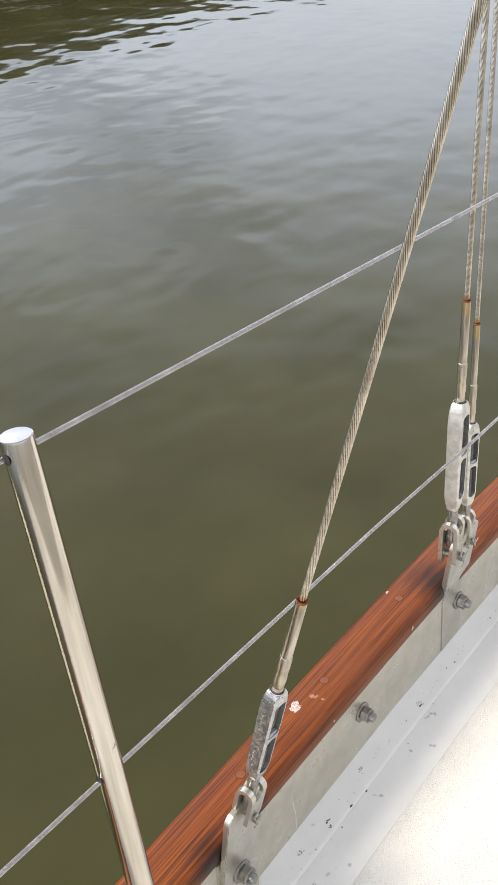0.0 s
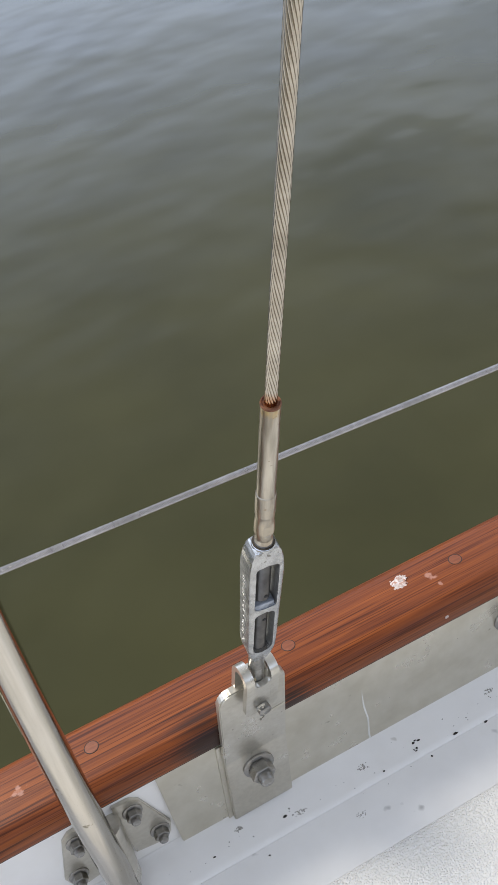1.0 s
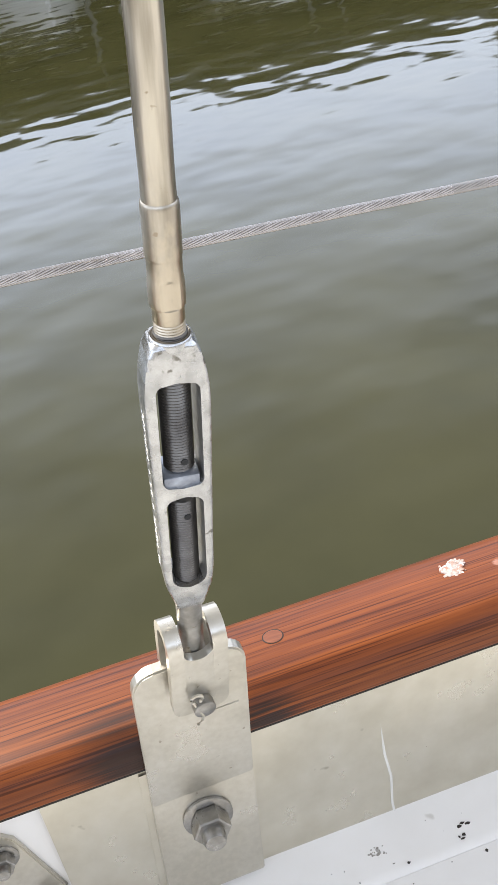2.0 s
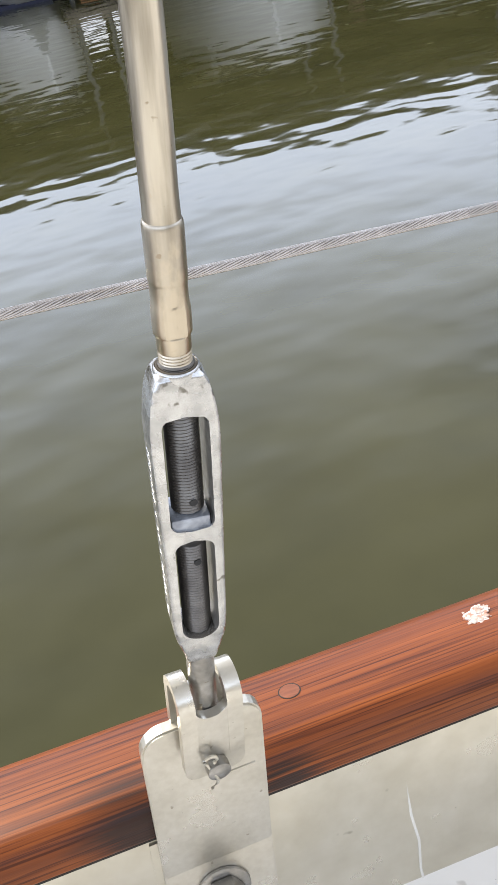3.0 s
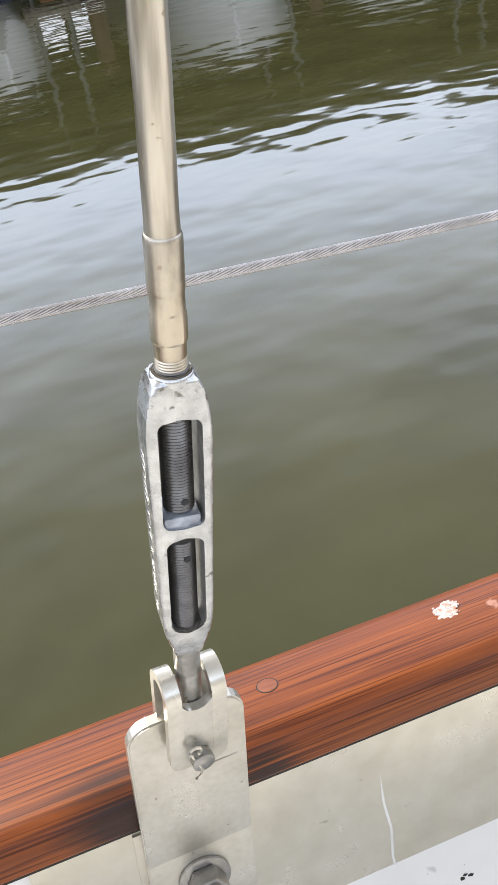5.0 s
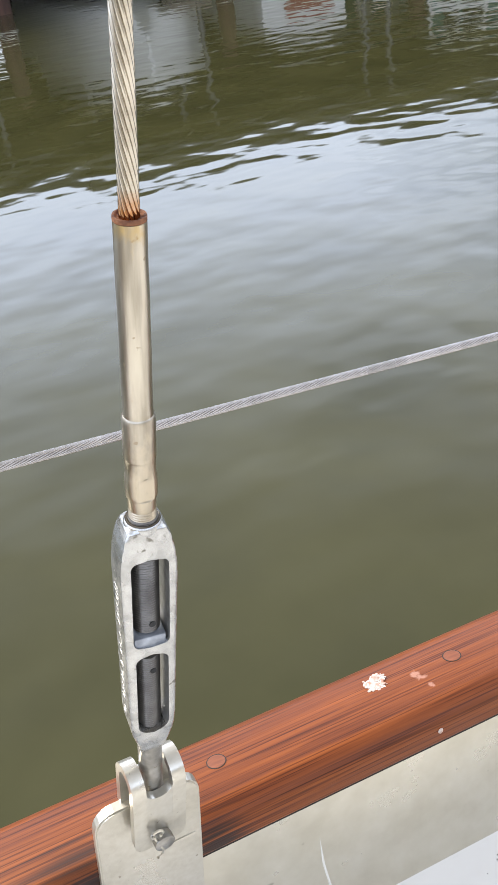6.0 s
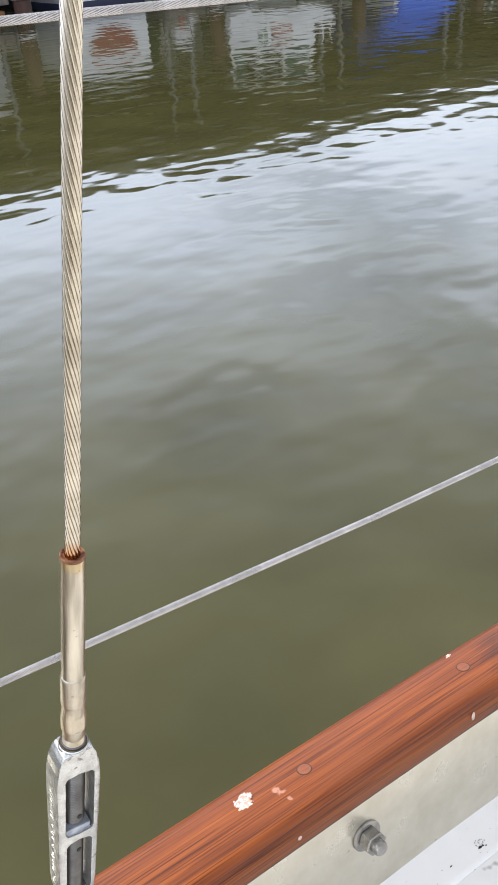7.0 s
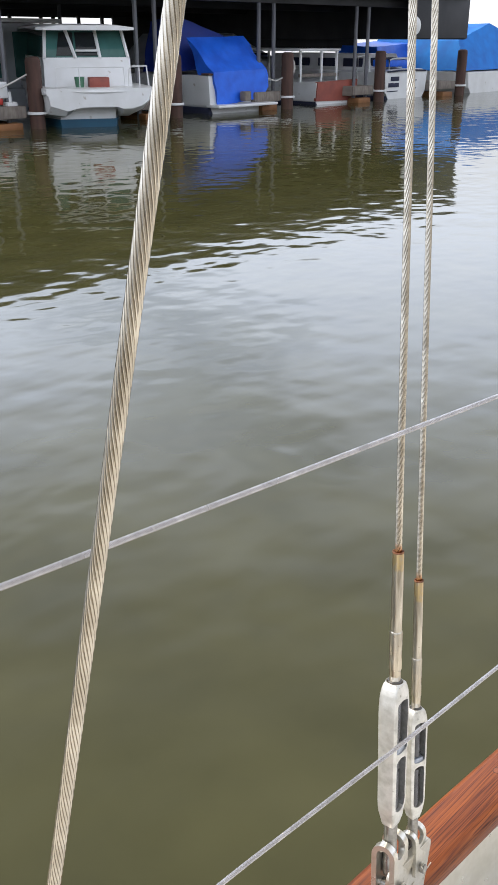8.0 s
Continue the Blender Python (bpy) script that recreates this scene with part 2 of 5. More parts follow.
        cut.inputs["From Min"].default_value, cut.inputs["From Max"].default_value = 0.55, 0.68
        cut.inputs["To Max"].default_value = 0.45
        l.new(both.outputs["Value"], cut.inputs["Value"])
        sc = n.new("ShaderNodeMixRGB")
        sc.inputs["Color2"].default_value = (0.60, 0.34, 0.26, 1)
        l.new(cut.outputs["Result"], sc.inputs["Fac"])
        l.new(last, sc.inputs["Color1"])
        last = sc.outputs["Color"]
    l.new(last, b.inputs["Base Color"])
    b.inputs["Roughness"].default_value = 0.45
    b.inputs["Specular IOR Level"].default_value = 0.22
    b.inputs["Coat Weight"].default_value, b.inputs["Coat Roughness"].default_value = 0.10, 0.22
    bp = n.new("ShaderNodeBump")
    bp.inputs["Strength"].default_value, bp.inputs["Distance"].default_value = 0.35, 0.0006
    l.new(g2.outputs["Fac"], bp.inputs["Height"])
    l.new(bp.outputs["Normal"], b.inputs["Normal"])
    return m


def water_material():
    """Murky olive harbour water with small wind ripples over a slow swell."""
    m = bpy.data.materials.new("murky_harbour_water")
    m.use_nodes = True
    n, l = m.node_tree.nodes, m.node_tree.links
    b = n["Principled BSDF"]
    tc = n.new("ShaderNodeTexCoord")
    silt = n.new("ShaderNodeTexNoise")
    silt.inputs["Scale"].default_value, silt.inputs["Detail"].default_value = 1.7, 5
    l.new(tc.outputs["Object"], silt.inputs["Vector"])
    ramp = n.new("ShaderNodeValToRGB")
    e = ramp.color_ramp.elements
    e[0].position, e[0].color = 0.3, (0.0355, 0.0352, 0.0130, 1)
    e[1].position, e[1].color = 0.75, (0.0545, 0.0530, 0.0206, 1)
    l.new(silt.outputs["Fac"], ramp.inputs["Fac"])
    l.new(ramp.outputs["Color"], b.inputs["Base Color"])
    b.inputs["Roughness"].default_value, b.inputs["IOR"].default_value = 0.05, 1.333
    last = None
    for scale, stretch, depth, detail, turn in WAVES:
        mp = n.new("ShaderNodeMapping")
        mp.inputs["Scale"].default_value = stretch
        mp.inputs["Rotation"].default_value = (0, 0, radians(turn))
        l.new(tc.outputs["Object"], mp.inputs["Vector"])
        w = n.new("ShaderNodeTexNoise")
        w.inputs["Scale"].default_value, w.inputs["Detail"].default_value = scale, detail
        w.inputs["Roughness"].default_value = 0.45
        l.new(mp.outputs["Vector"], w.inputs["Vector"])
        bp = n.new("ShaderNodeBump")
        bp.inputs["Strength"].default_value, bp.inputs["Distance"].default_value = 1.0, depth
        l.new(w.outputs["Fac"], bp.inputs["Height"])
        if last:
            l.new(last, bp.inputs["Normal"])
        last = bp.outputs["Normal"]
    l.new(last, b.inputs["Normal"])
    return m


# scale per metre, stretch, height in metres, detail, turn of the crests
WAVES = ((0.8, (1, 1, 1), 0.0042, 0.5, -6), (3.1, (0.85, 1, 1), 0.0078, 0.9, -4), (7.0, (0.75, 1, 1), 0.0019, 0.6, 3))
NONSKID, TEAK, WATER = nonskid_material(), teak_material(), water_material()


# ---- building helpers ----
def part(name, bm, mat, parent=None, label="", smooth=40):
    me = bpy.data.meshes.new(name)
    bmesh.ops.recalc_face_normals(bm, faces=bm.faces)
    bm.to_mesh(me)
    bm.free()
    me.materials.append(mat)
    if smooth:
        me.shade_smooth()
        me.set_sharp_from_angle(angle=radians(smooth))
    ob = new(name, me)
    if parent:
        ob.parent = parent
    if label:
        tagged(ob, label)
    return ob


def thing(name, m, label, category, group=""):
    ob = new(name)
    ob.empty_display_size = 0.05
    ob.matrix_basis = m
    return tagged(ob, label, category, group)


def axis_pose(p, d, spin=0.0, ahead=(1, 0, 0)):
    """Local z along d, local x as near to ahead as it can be, turned by spin degrees about z."""
    z = Vector(d).normalized()
    y = z.cross(Vector(ahead)).normalized()
    x = y.cross(z)
    m = Matrix((x, y, z)).transposed().to_4x4()
    m.translation = p
    return m @ pose(0, 0, 0, 0, 0, spin)


def box(bm, size, centre=(0, 0, 0), bevel=0.0, m=None, segments=2):
    made = bmesh.ops.create_cube(bm, size=1)["verts"]
    bmesh.ops.scale(bm, vec=size, verts=made)
    bmesh.ops.translate(bm, vec=centre, verts=made)
    if bevel:
        edges = list({e for v in made for e in v.link_edges})
        out = bmesh.ops.bevel(bm, geom=edges, offset=bevel, segments=segments, affect="EDGES", profile=0.5)
        made = list({v for f in out["faces"] for v in f.verts} | {v for v in made if v.is_valid})
    if m is not None:
        bmesh.ops.transform(bm, matrix=m, verts=made)
    return bm


def lathe(bm, profile, n=20, m=None, squash=(1, 1)):
    """A turned solid round local z from (radius, height) pairs, closed at both ends."""
    rings = []
    for r, z in profile:
        rings.append([bm.verts.new((r * squash[0] * math.cos(2 * math.pi * k / n), r * squash[1] * math.sin(2 * math.pi * k / n), z)) for k in range(n)])
    for a, b in zip(rings, rings[1:]):
        for k in range(n):
            bm.faces.new((a[k], a[(k + 1) % n], b[(k + 1) % n], b[k]))
    bm.faces.new(rings[0][::-1])
    bm.faces.new(rings[-1])
    if m is not None:
        bmesh.ops.transform(bm, matrix=m, verts=[v for r in rings for v in r])
    return bm


def tube(bm, points, r, n=8):
    """A round bar along a line of points."""
    pts = [Vector(p) for p in points]
    rings = []
    for i, p in enumerate(pts):
        d = (pts[min(i + 1, len(pts) - 1)] - pts[max(i - 1, 0)]).normalized()
        a = d.cross(Vector((0, 0, 1)) if abs(d.z) < 0.9 else Vector((1, 0, 0))).normalized()
        b = d.cross(a)
        rings.append([bm.verts.new(p + r * (math.cos(2 * math.pi * k / n) * a + math.sin(2 * math.pi * k / n) * b)) for k in range(n)])
    for a, b in zip(rings, rings[1:]):
        for k in range(n):
            bm.faces.new((a[k], a[(k + 1) % n], b[(k + 1) % n], b[k]))
    bm.faces.new(rings[0][::-1])
    bm.faces.new(rings[-1])
    return bm


def slab(bm, outline, depth, m=None, bevel=0.0):
    """A plate from an outline in local x, z; its front face at y = 0, its back at y = depth."""
    front = [bm.verts.new((x, 0, z)) for x, z in outline]
    f = bm.faces.new(front)
    out = bmesh.ops.extrude_face_region(bm, geom=[f])
    back = [v for v in out["geom"] if isinstance(v, bmesh.types.BMVert)]
    bmesh.ops.translate(bm, vec=(0, depth, 0), verts=back)
    verts = front + back
    if bevel:
        edges = [e for e in bm.edges if len(e.link_faces) == 2 and e.calc_face_angle(0) > 1.0 and e.verts[0] in verts]
        bmesh.ops.bevel(bm, geom=edges, offset=bevel, segments=2, affect="EDGES")
    if m is not None:
        bmesh.ops.transform(bm, matrix=m, verts=bm.verts)
    return bm


def rounded(x0, z0, x1, z1, r, n=5):
    """Outline of a rectangle with rounded corners; r: radii at (x0,z0), (x1,z0), (x1,z1), (x0,z1)."""
    pts = []
    for (cx, cz, sx, sz, a0), rr in zip(((x0, z0, 1, 1, 180), (x1, z0, -1, 1, 270), (x1, z1, -1, -1, 0), (x0, z1, 1, -1, 90)), r):
        if rr <= 0:
            pts.append((cx, cz))
            continue
        for k in range(n + 1):
            a = radians(a0 + 90 * k / n)
            pts.append((cx + sx * rr + rr * math.cos(a), cz + sz * rr + rr * math.sin(a)))
    return pts


def sweep(bm, section, x0, x1, steps):
    """A closed y, z section carried along x."""
    rings = []
    for i in range(steps + 1):
        x = x0 + (x1 - x0) * i / steps
        rings.append([bm.verts.new((x, y, z)) for y, z in section])
    k = len(section)
    for a, b in zip(rings, rings[1:]):
        for j in range(k):
            bm.faces.new((a[j], a[(j + 1) % k], b[(j + 1) % k], b[j]))
    bm.faces.new(rings[0][::-1])
    bm.faces.new(rings[-1])
    return bm


# ---- water ----
bm = bmesh.new()
vs = [bm.verts.new(p) for p in ((-2500, -2500, 0), (2500, -2500, 0), (2500, 2500, 0), (-2500, 2500, 0))]
bm.faces.new(vs)
water = part("water", bm, WATER, smooth=0)
water.location = (0, 0, WATER_Z)
tagged(water, "murky olive harbour water with small ripples", "water", kind="structure")

# ---- the boat: hull side, bulwark, deck ----
SHEER = pose(0, 0, 0, 0, 1.3, 0)


def bow(bm, k=0.05, x0=0.2):
    """The gentle plan curve of the ship's side."""
    for v in bm.verts:
        v.co.y -= k * max(0.0, v.co.x - x0, -0.05 - v.co.x) ** 2
    return bm


def hull_piece(name, bm, mat, label, category, kind):
    bow(bm)
    ob = part(name, bm, mat)
    ob.matrix_basis = SHEER
    return tagged(ob, label, category, kind=kind)


X0, X1 = -2.5, 3.0
bm = bmesh.new()
sweep(bm, [(0.018, -0.06), (0.030, 0.036), (0.070, 0.036), (0.075, -0.3), (0.0, -1.3), (-0.10, -1.3), (-0.05, -0.10), (-0.02, -0.07)], X0, X1, 44)
hull_piece("bulwark", bm, GELCOAT, "white gelcoat bulwark and topside of the sailboat", "bulwark", kind="structure")
BORDER = material("pale_grey_deck_border", (0.79, 0.775, 0.745), 0.4, 0.0, (0.74, 0.725, 0.70), 10, grain=0.12, grain_scale=60, bump=0.05, bump_scale=60, spots=(0.44, 0.43, 0.41), spot_scale=55, spot_cut=0.70)
bm = bmesh.new()
sweep(bm, [(0.0185, -0.054), (0.016, -0.0555), (-0.014, -0.0575), (-0.0178, -0.0583), (-0.0190, -0.0597), (-0.0190, -0.10), (0.018, -0.10)], X0, X1, 44)
hull_piece("waterway", bm, GELCOAT, "smooth white gelcoat waterway beside the bulwark", "deck", kind="structure")
bm = bmesh.new()
sweep(bm, [(-0.0192, -0.0595), (-0.024, -0.0600), (-0.064, -0.0596), (-0.066, -0.0601), (-0.066, -0.10), (-0.0192, -0.10)], X0, X1, 44)
hull_piece("deck_border", bm, BORDER, "smooth pale grey border of the deck", "deck", kind="structure")
bm = bmesh.new()
sweep(bm, [(-0.0662, -0.0598), (-0.070, -0.0588), (-0.5, -0.0450), (-1.6, -0.02), (-1.6, -0.10), (-0.0662, -0.10)], X0, X1, 44)
hull_piece("deck", bm, NONSKID, "white textured nonskid deck of the sailboat", "deck", kind="structure")

# rail: rounded teak cap
rail = thing("cap_rail", SHEER, "varnished reddish teak cap rail along the bulwark", "rail")
sec = []
for y, z in rounded(0.0235, 0.0365, 0.085, 0.0595, (0.003, 0.005, 0.009, 0.013), 6):
    sec.append((y, z - 0.27 * max(0, y - 0.050) * max(0.0, (z - 0.0365) / 0.023)))
bm = bmesh.new()
sweep(bm, sec, X0, X1, 60)
bow(bm)
part("rail_body", bm, TEAK, rail)
bm = bmesh.new()
sweep(bm, [(0.0250, 0.0350), (0.0300, 0.0350), (0.0300, 0.0372), (0.0252, 0.0372)], X0, X1, 60)
bow(bm)
part("black_joint_line", bm, DEBRIS, rail, "thin black line under the rail")
PLUG = material("teak_plug", (0.22, 0.058, 0.013), 0.5, 0.0, (0.15, 0.037, 0.009), 120, (1, 4, 1), grain=0.3)
for x in (-1.36, -1.2, -1.045, -0.89, -0.73, -0.575, -0.42, -0.26, -0.103, 0.058, 0.210, 0.372, 0.53, 0.685, 0.84, 1.0, 1.16, 1.31):
    bm = bmesh.new()
    lathe(bm, [(0.0050, -0.004), (0.0050, 0.0001), (0.0048, 0.0002)], 18)
    p = part("plug", bm, PLUG, rail, smooth=0)
    p.matrix_basis = pose(x, 0.060 - 0.05 * max(0.0, x - 0.2, -0.05 - x) ** 2, 0.0554, -10)
    bm = bmesh.new()
    lathe(bm, [(0.0056, -0.004), (0.0056, 0.0001)], 18)
    p = part("plug_seam", bm, DEBRIS, rail)
    p.matrix_basis = pose(x, 0.060 - 0.05 * max(0.0, x - 0.2, -0.05 - x) ** 2, 0.0554, -10)

# steel strip along the bulwark's inner face
def bulwark_pose(x, z=0.0, proud=0.0):
    """Local x along the boat, z up the bulwark's inner face, y outboard; origin on the face."""
    lean = math.degrees(math.atan2(0.012, 0.096))
    return pose(x, 0.0255 + 0.125 * z, z, -lean, 0, 0) @ pose(0, -proud, 0)


strip = thing("steel_strip", SHEER @ bulwark_pose(0), "dull grey steel strip along the foot of the bulwark", "metal strip")
bm = bmesh.new()
slab(bm, rounded(-0.072, -0.080, 2.6, 0.0358, (0.010, 0, 0, 0)), 0.004, pose(0, -0.004, 0), 0.0006)
bmesh.ops.bisect_plane(bm, geom=bm.verts[:] + bm.edges[:] + bm.faces[:], plane_co=(0.3, 0, 0), plane_no=(1, 0, 0))
for x in (0.6, 0.9, 1.3, 1.7, 2.1):
    bmesh.ops.bisect_plane(bm, geom=bm.verts[:] + bm.edges[:] + bm.faces[:], plane_co=(x, 0, 0), plane_no=(1, 0, 0))
bow(bm)
part("strip_panel", bm, PLATE, strip)
CAULK = material("pale_caulk", (0.72, 0.71, 0.67), 0.7)
bm = bmesh.new()
tube(bm, [(0.0995, -0.0041, -0.078), (0.0982, -0.0042, -0.062), (0.0975, -0.0041, -0.05), (0.0990, -0.0041, -0.030), (0.0972, -0.0039, -0.012), (0.0975, -0.0034, 0.012)], 0.0008, 6)
part("caulk_seam", bm, CAULK, strip)
bm = bmesh.new()
tube(bm, [(-0.07 + 2.6 * i / 40, -0.0038, -0.0790 + 0.0004 * math.sin(i * 2.3)) for i in range(41)], 0.0018, 6)
bow(bm)
part("foot_caulk", bm, CAULK, strip)


# ---- rigging ----
def hexagon(bm, r, y0, y1):
    lathe(bm, [(r * 0.92, y0), (r, y0 + 0.0008), (r, y1 - 0.0008), (r * 0.92, y1)], 6, pose(0, 0, 0, 90, 0, 0))


def through_bolt(parent, m, size=1.0):
    """Washer, nut and stud end standing proud of a plate, towards local -y."""
    root = new("bolt")
    root.parent, root.matrix_basis = parent, m @ Matrix.Scale(size, 4)
    bm = bmesh.new()
    lathe(bm, [(0.0125, 0), (0.0125, 0.0014), (0.0118, 0.0018)], 26, pose(0, 0, 0, 90))
    part("washer", bm, BOLT, root)
    bm = bmesh.new()
    hexagon(bm, 0.0095, 0.0018, 0.0115)
    part("nut", bm, BOLT, root, smooth=20)
    bm = bmesh.new()
    lathe(bm, [(0.0058, 0.010), (0.0058, 0.0155), (0.0050, 0.0172)], 18, pose(0, 0, 0, 90))
    part("stud", bm, BOLT, root)
    return root


def chainplate(name, x, w, top, label, lean=0.118, bolt=(0.0, 0.0), base=-0.053, front=0.0):
    """A flat steel strap, bent where it leaves the bulwark; x: its middle at z = 0."""
    t = thing(name, pose(x, 0, 0), label, "chainplate")
    h = w / 2
    knuckle = 0.018
    bm = bmesh.new()
    outline = rounded(-h, base, h, top, (0.001, 0.001, 0.010, 0.010), 6)
    # side profile: follows the bulwark below the bend, stands upright above it
    pts = []
    for px, pz in outline:
        pts.append((px, pz))
    z_cuts = [base, knuckle - 0.0006, knuckle, knuckle + 0.0006, top]
    f = bm.faces.new([bm.verts.new((px, 0, pz)) for px, pz in pts])
    for zc in z_cuts[1:4]:
        bmesh.ops.bisect_plane(bm, geom=bm.verts[:] + bm.edges[:] + bm.faces[:], plane_co=(0, 0, zc), plane_no=(0, 0, 1))
    out = bmesh.ops.extrude_face_region(bm, geom=bm.faces[:])
    bmesh.ops.translate(bm, vec=(0, 0.0065, 0), verts=[v for v in out["geom"] if isinstance(v, bmesh.types.BMVert)])
    rim = [e for e in bm.edges if len(e.link_faces) == 2 and e.calc_face_angle(0) > 1.0]
    bmesh.ops.bevel(bm, geom=rim, offset=0.0008, segments=2, affect="EDGES")
    for v in bm.verts:
        z = v.co.z
        v.co.y += front + 0.0145 + 0.125 * min(z, knuckle) - 0.02 * max(0.0, z - knuckle)
        v.co.x += lean * z
    part("strap", bm, STEEL, t, smooth=7)
    bm = bmesh.new()
    slab(bm, rounded(-h - 0.0035, base - 0.004, h + 0.001, 0.034, (0, 0, 0, 0)), 0.003)
    for v in bm.verts:
        v.co.y += front + 0.0205 + 0.125 * v.co.z - 0.0008
        v.co.x += lean * v.co.z
    part("doubler", bm, PLATE, t)
    through_bolt(t, pose(bolt[0], front + 0.0143 + 0.125 * bolt[1], bolt[1], -7))
    return t


def turnbuckle(name, p, d, size, label, spin=4.0, body_spin=-7.0, pitted=True):
    """Open-body turnbuckle with its toggle; p: the clevis pin, d: the way up the shroud. Lengths for size 1."""
    t = thing(name, axis_pose(p, d, spin) @ Matrix.Scale(size, 4), label, "turnbuckle", "turnbuckles of the shrouds")
    # toggle: a strap bent over the top, slotted for the stud
    bm = bmesh.new()
    gap, th, w = 0.0055, 0.0042, 0.0125
    side = []
    for k in range(13):
        a = math.pi * k / 12
        side.append((-(gap + th) * math.cos(a), 0.039 + (gap + th) * math.sin(a)))
    inner = []
    for k in range(13):
        a = math.pi * (12 - k) / 12
        inner.append((-gap * math.cos(a), 0.039 + gap * math.sin(a)))
    prof = [(-(gap + th), 0.0035)] + side + [(gap + th, 0.0035), (gap, 0.0035)] + inner + [(-gap, 0.0035)]
    # two halves either side of the slot, and the cheeks below it
    for xa, xb, zmin in ((-w, -0.0062, -1), (0.0062, w, -1)):
        ra = [bm.verts.new((xa, y, z)) for y, z in prof]
        rb = [bm.verts.new((xb, y, z)) for y, z in prof]
        k = len(prof)
        for j in range(k):
            bm.faces.new((ra[j], ra[(j + 1) % k], rb[(j + 1) % k], rb[j]))
        bm.faces.new(ra[::-1])
        bm.faces.new(rb)
    for s in (-1, 1):
        y0 = s * gap if s > 0 else -(gap + th)
        rim = []
        for k in range(13):
            a = math.pi * k / 12
            rim.append((0.0064 * math.cos(a), 0.0395 - 0.0064 * math.sin(a) * 0.9))
        foot = [(-w + 0.0052 - 0.0052 * math.cos(a), 0.0034 - 0.0056 * math.sin(a)) for a in [math.pi / 2 * k / 5 for k in range(6)]]
        face = foot + [(-x, z) for x, z in reversed(foot)] + [(0.0064, 0.0034)] + rim + [(-0.0064, 0.0034)]
        fa = [bm.verts.new((x, y0 + 0.0001, z)) for x, z in face]
        fb = [bm.verts.new((x, y0 + th - 0.0001, z)) for x, z in face]
        bm.faces.new(fa)
        bm.faces.new(fb[::-1])
        for j in range(len(face)):
            bm.faces.new((fa[j], fa[(j + 1) % len(face)], fb[(j + 1) % len(face)], fb[j]))
    part("toggle", bm, STEEL, t)
    bm = bmesh.new()
    lathe(bm, [(0.0043, -0.0150), (0.0048, -0.0146), (0.0048, -0.0108), (0.0044, -0.0098), (0.0040, -0.0098), (0.0040, 0.0125)], 22, pose(0, 0, 0.005, -90))
    pin = part("clevis_pin", bm, BOLT, t)
    bm = bmesh.new()
    ring = [(-0.0030 + 0.0026 * math.cos(a), -0.0128, 0.0068 + 0.0024 * math.sin(a)) for a in [math.radians(-60 + 300 * k / 12) for k in range(13)]]
    tube(bm, ring, 0.0008, 6)
    tube(bm, [ring[0], (0.0006, -0.0134, 0.0028), (0.0012, -0.0138, -0.0010), (0.0040, -0.0142, -0.0030), (0.0150, -0.0146, -0.0022)], 0.0007, 6)
    tube(bm, [ring[-1], (-0.0036, -0.0134, 0.0030), (-0.0012, -0.0152, -0.0030), (-0.0014, -0.0150, -0.0055), (-0.0034, -0.0140, -0.0098)], 0.0007, 6)
    bmesh.ops.translate(bm, vec=(0, 0, 0.005), verts=bm.verts)
    part("cotter_pin", bm, STEEL, pin)
    # lower stud with its eye in the toggle
    bm = bmesh.new()
    lathe(bm, [(0.0052, 0.016), (0.0060, 0.020), (0.0058, 0.030), (0.0052, 0.033), (0.0052, 0.064)], 18)
    part("stud_shank", bm, BOLT, t)
    for z0, z1, r in ((0.060, 0.1175, 0.0051), (0.1325, 0.186, 0.0054)):
        bm = bmesh.new()
        prof = []
        k = int((z1 - z0) / 0.0006)
        for i in range(k + 1):
            prof.append((r - (0.0004 if i % 2 else 0.0), z0 + (z1 - z0) * i / k))
        lathe(bm, prof, 16)
        rod = part("threaded_stud", bm, THREAD, t, smooth=25)
        bm = bmesh.new()
        zh = z1 - 0.0068 if z0 < 0.1 else z0 + 0.0042
        lathe(bm, [(0.0013, 0.0), (0.0013, 0.0003)], 12, pose(0.0004, -r + 0.0001, zh, 90))
        part("locking_hole", bm, DARK, rod)
    # body: chamfered casting with two windows
    bm = bmesh.new()
    z_list = [0.0615, 0.0622, 0.0640, 0.0670, 0.0705, 0.0745, 0.079, 0.085, 0.120, 0.160, 0.166, 0.171, 0.176, 0.180, 0.1828, 0.1840]
    w_list = [0.0050, 0.0056, 0.0061, 0.0066, 0.0076, 0.0088, 0.0096, 0.0101, 0.0106, 0.0113, 0.0112, 0.0107, 0.0099, 0.0088, 0.0074, 0.0062]
    d_list = [0.0050, 0.0056, 0.0062, 0.0068, 0.0074, 0.0079, 0.0082, 0.0083, 0.0084, 0.0086, 0.0085, 0.0084, 0.0081, 0.0076, 0.0070, 0.0062]

    def at(zs, vals, z):
        return float(np.interp(z, zs, vals))

    def window(z):
        """Half width of the opening at this height."""
        for a, b, half in ((0.0765, 0.1222, 0.0068), (0.1272, 0.1708, 0.0074)):
            if a < z < b:
                r = 0.0060 if a < 0.1 and z < 0.1 else 0.0036
                edge = min(z - a, b - z)
                return half if edge >= r else half - r + math.sqrt(max(0, r * r - (r - edge) ** 2))
        return 0.0
    zs = sorted(set([round(v, 5) for v in z_list] + [round(0.0615 + 0.1225 * i / 150, 5) for i in range(151)]))
    rows_ = []
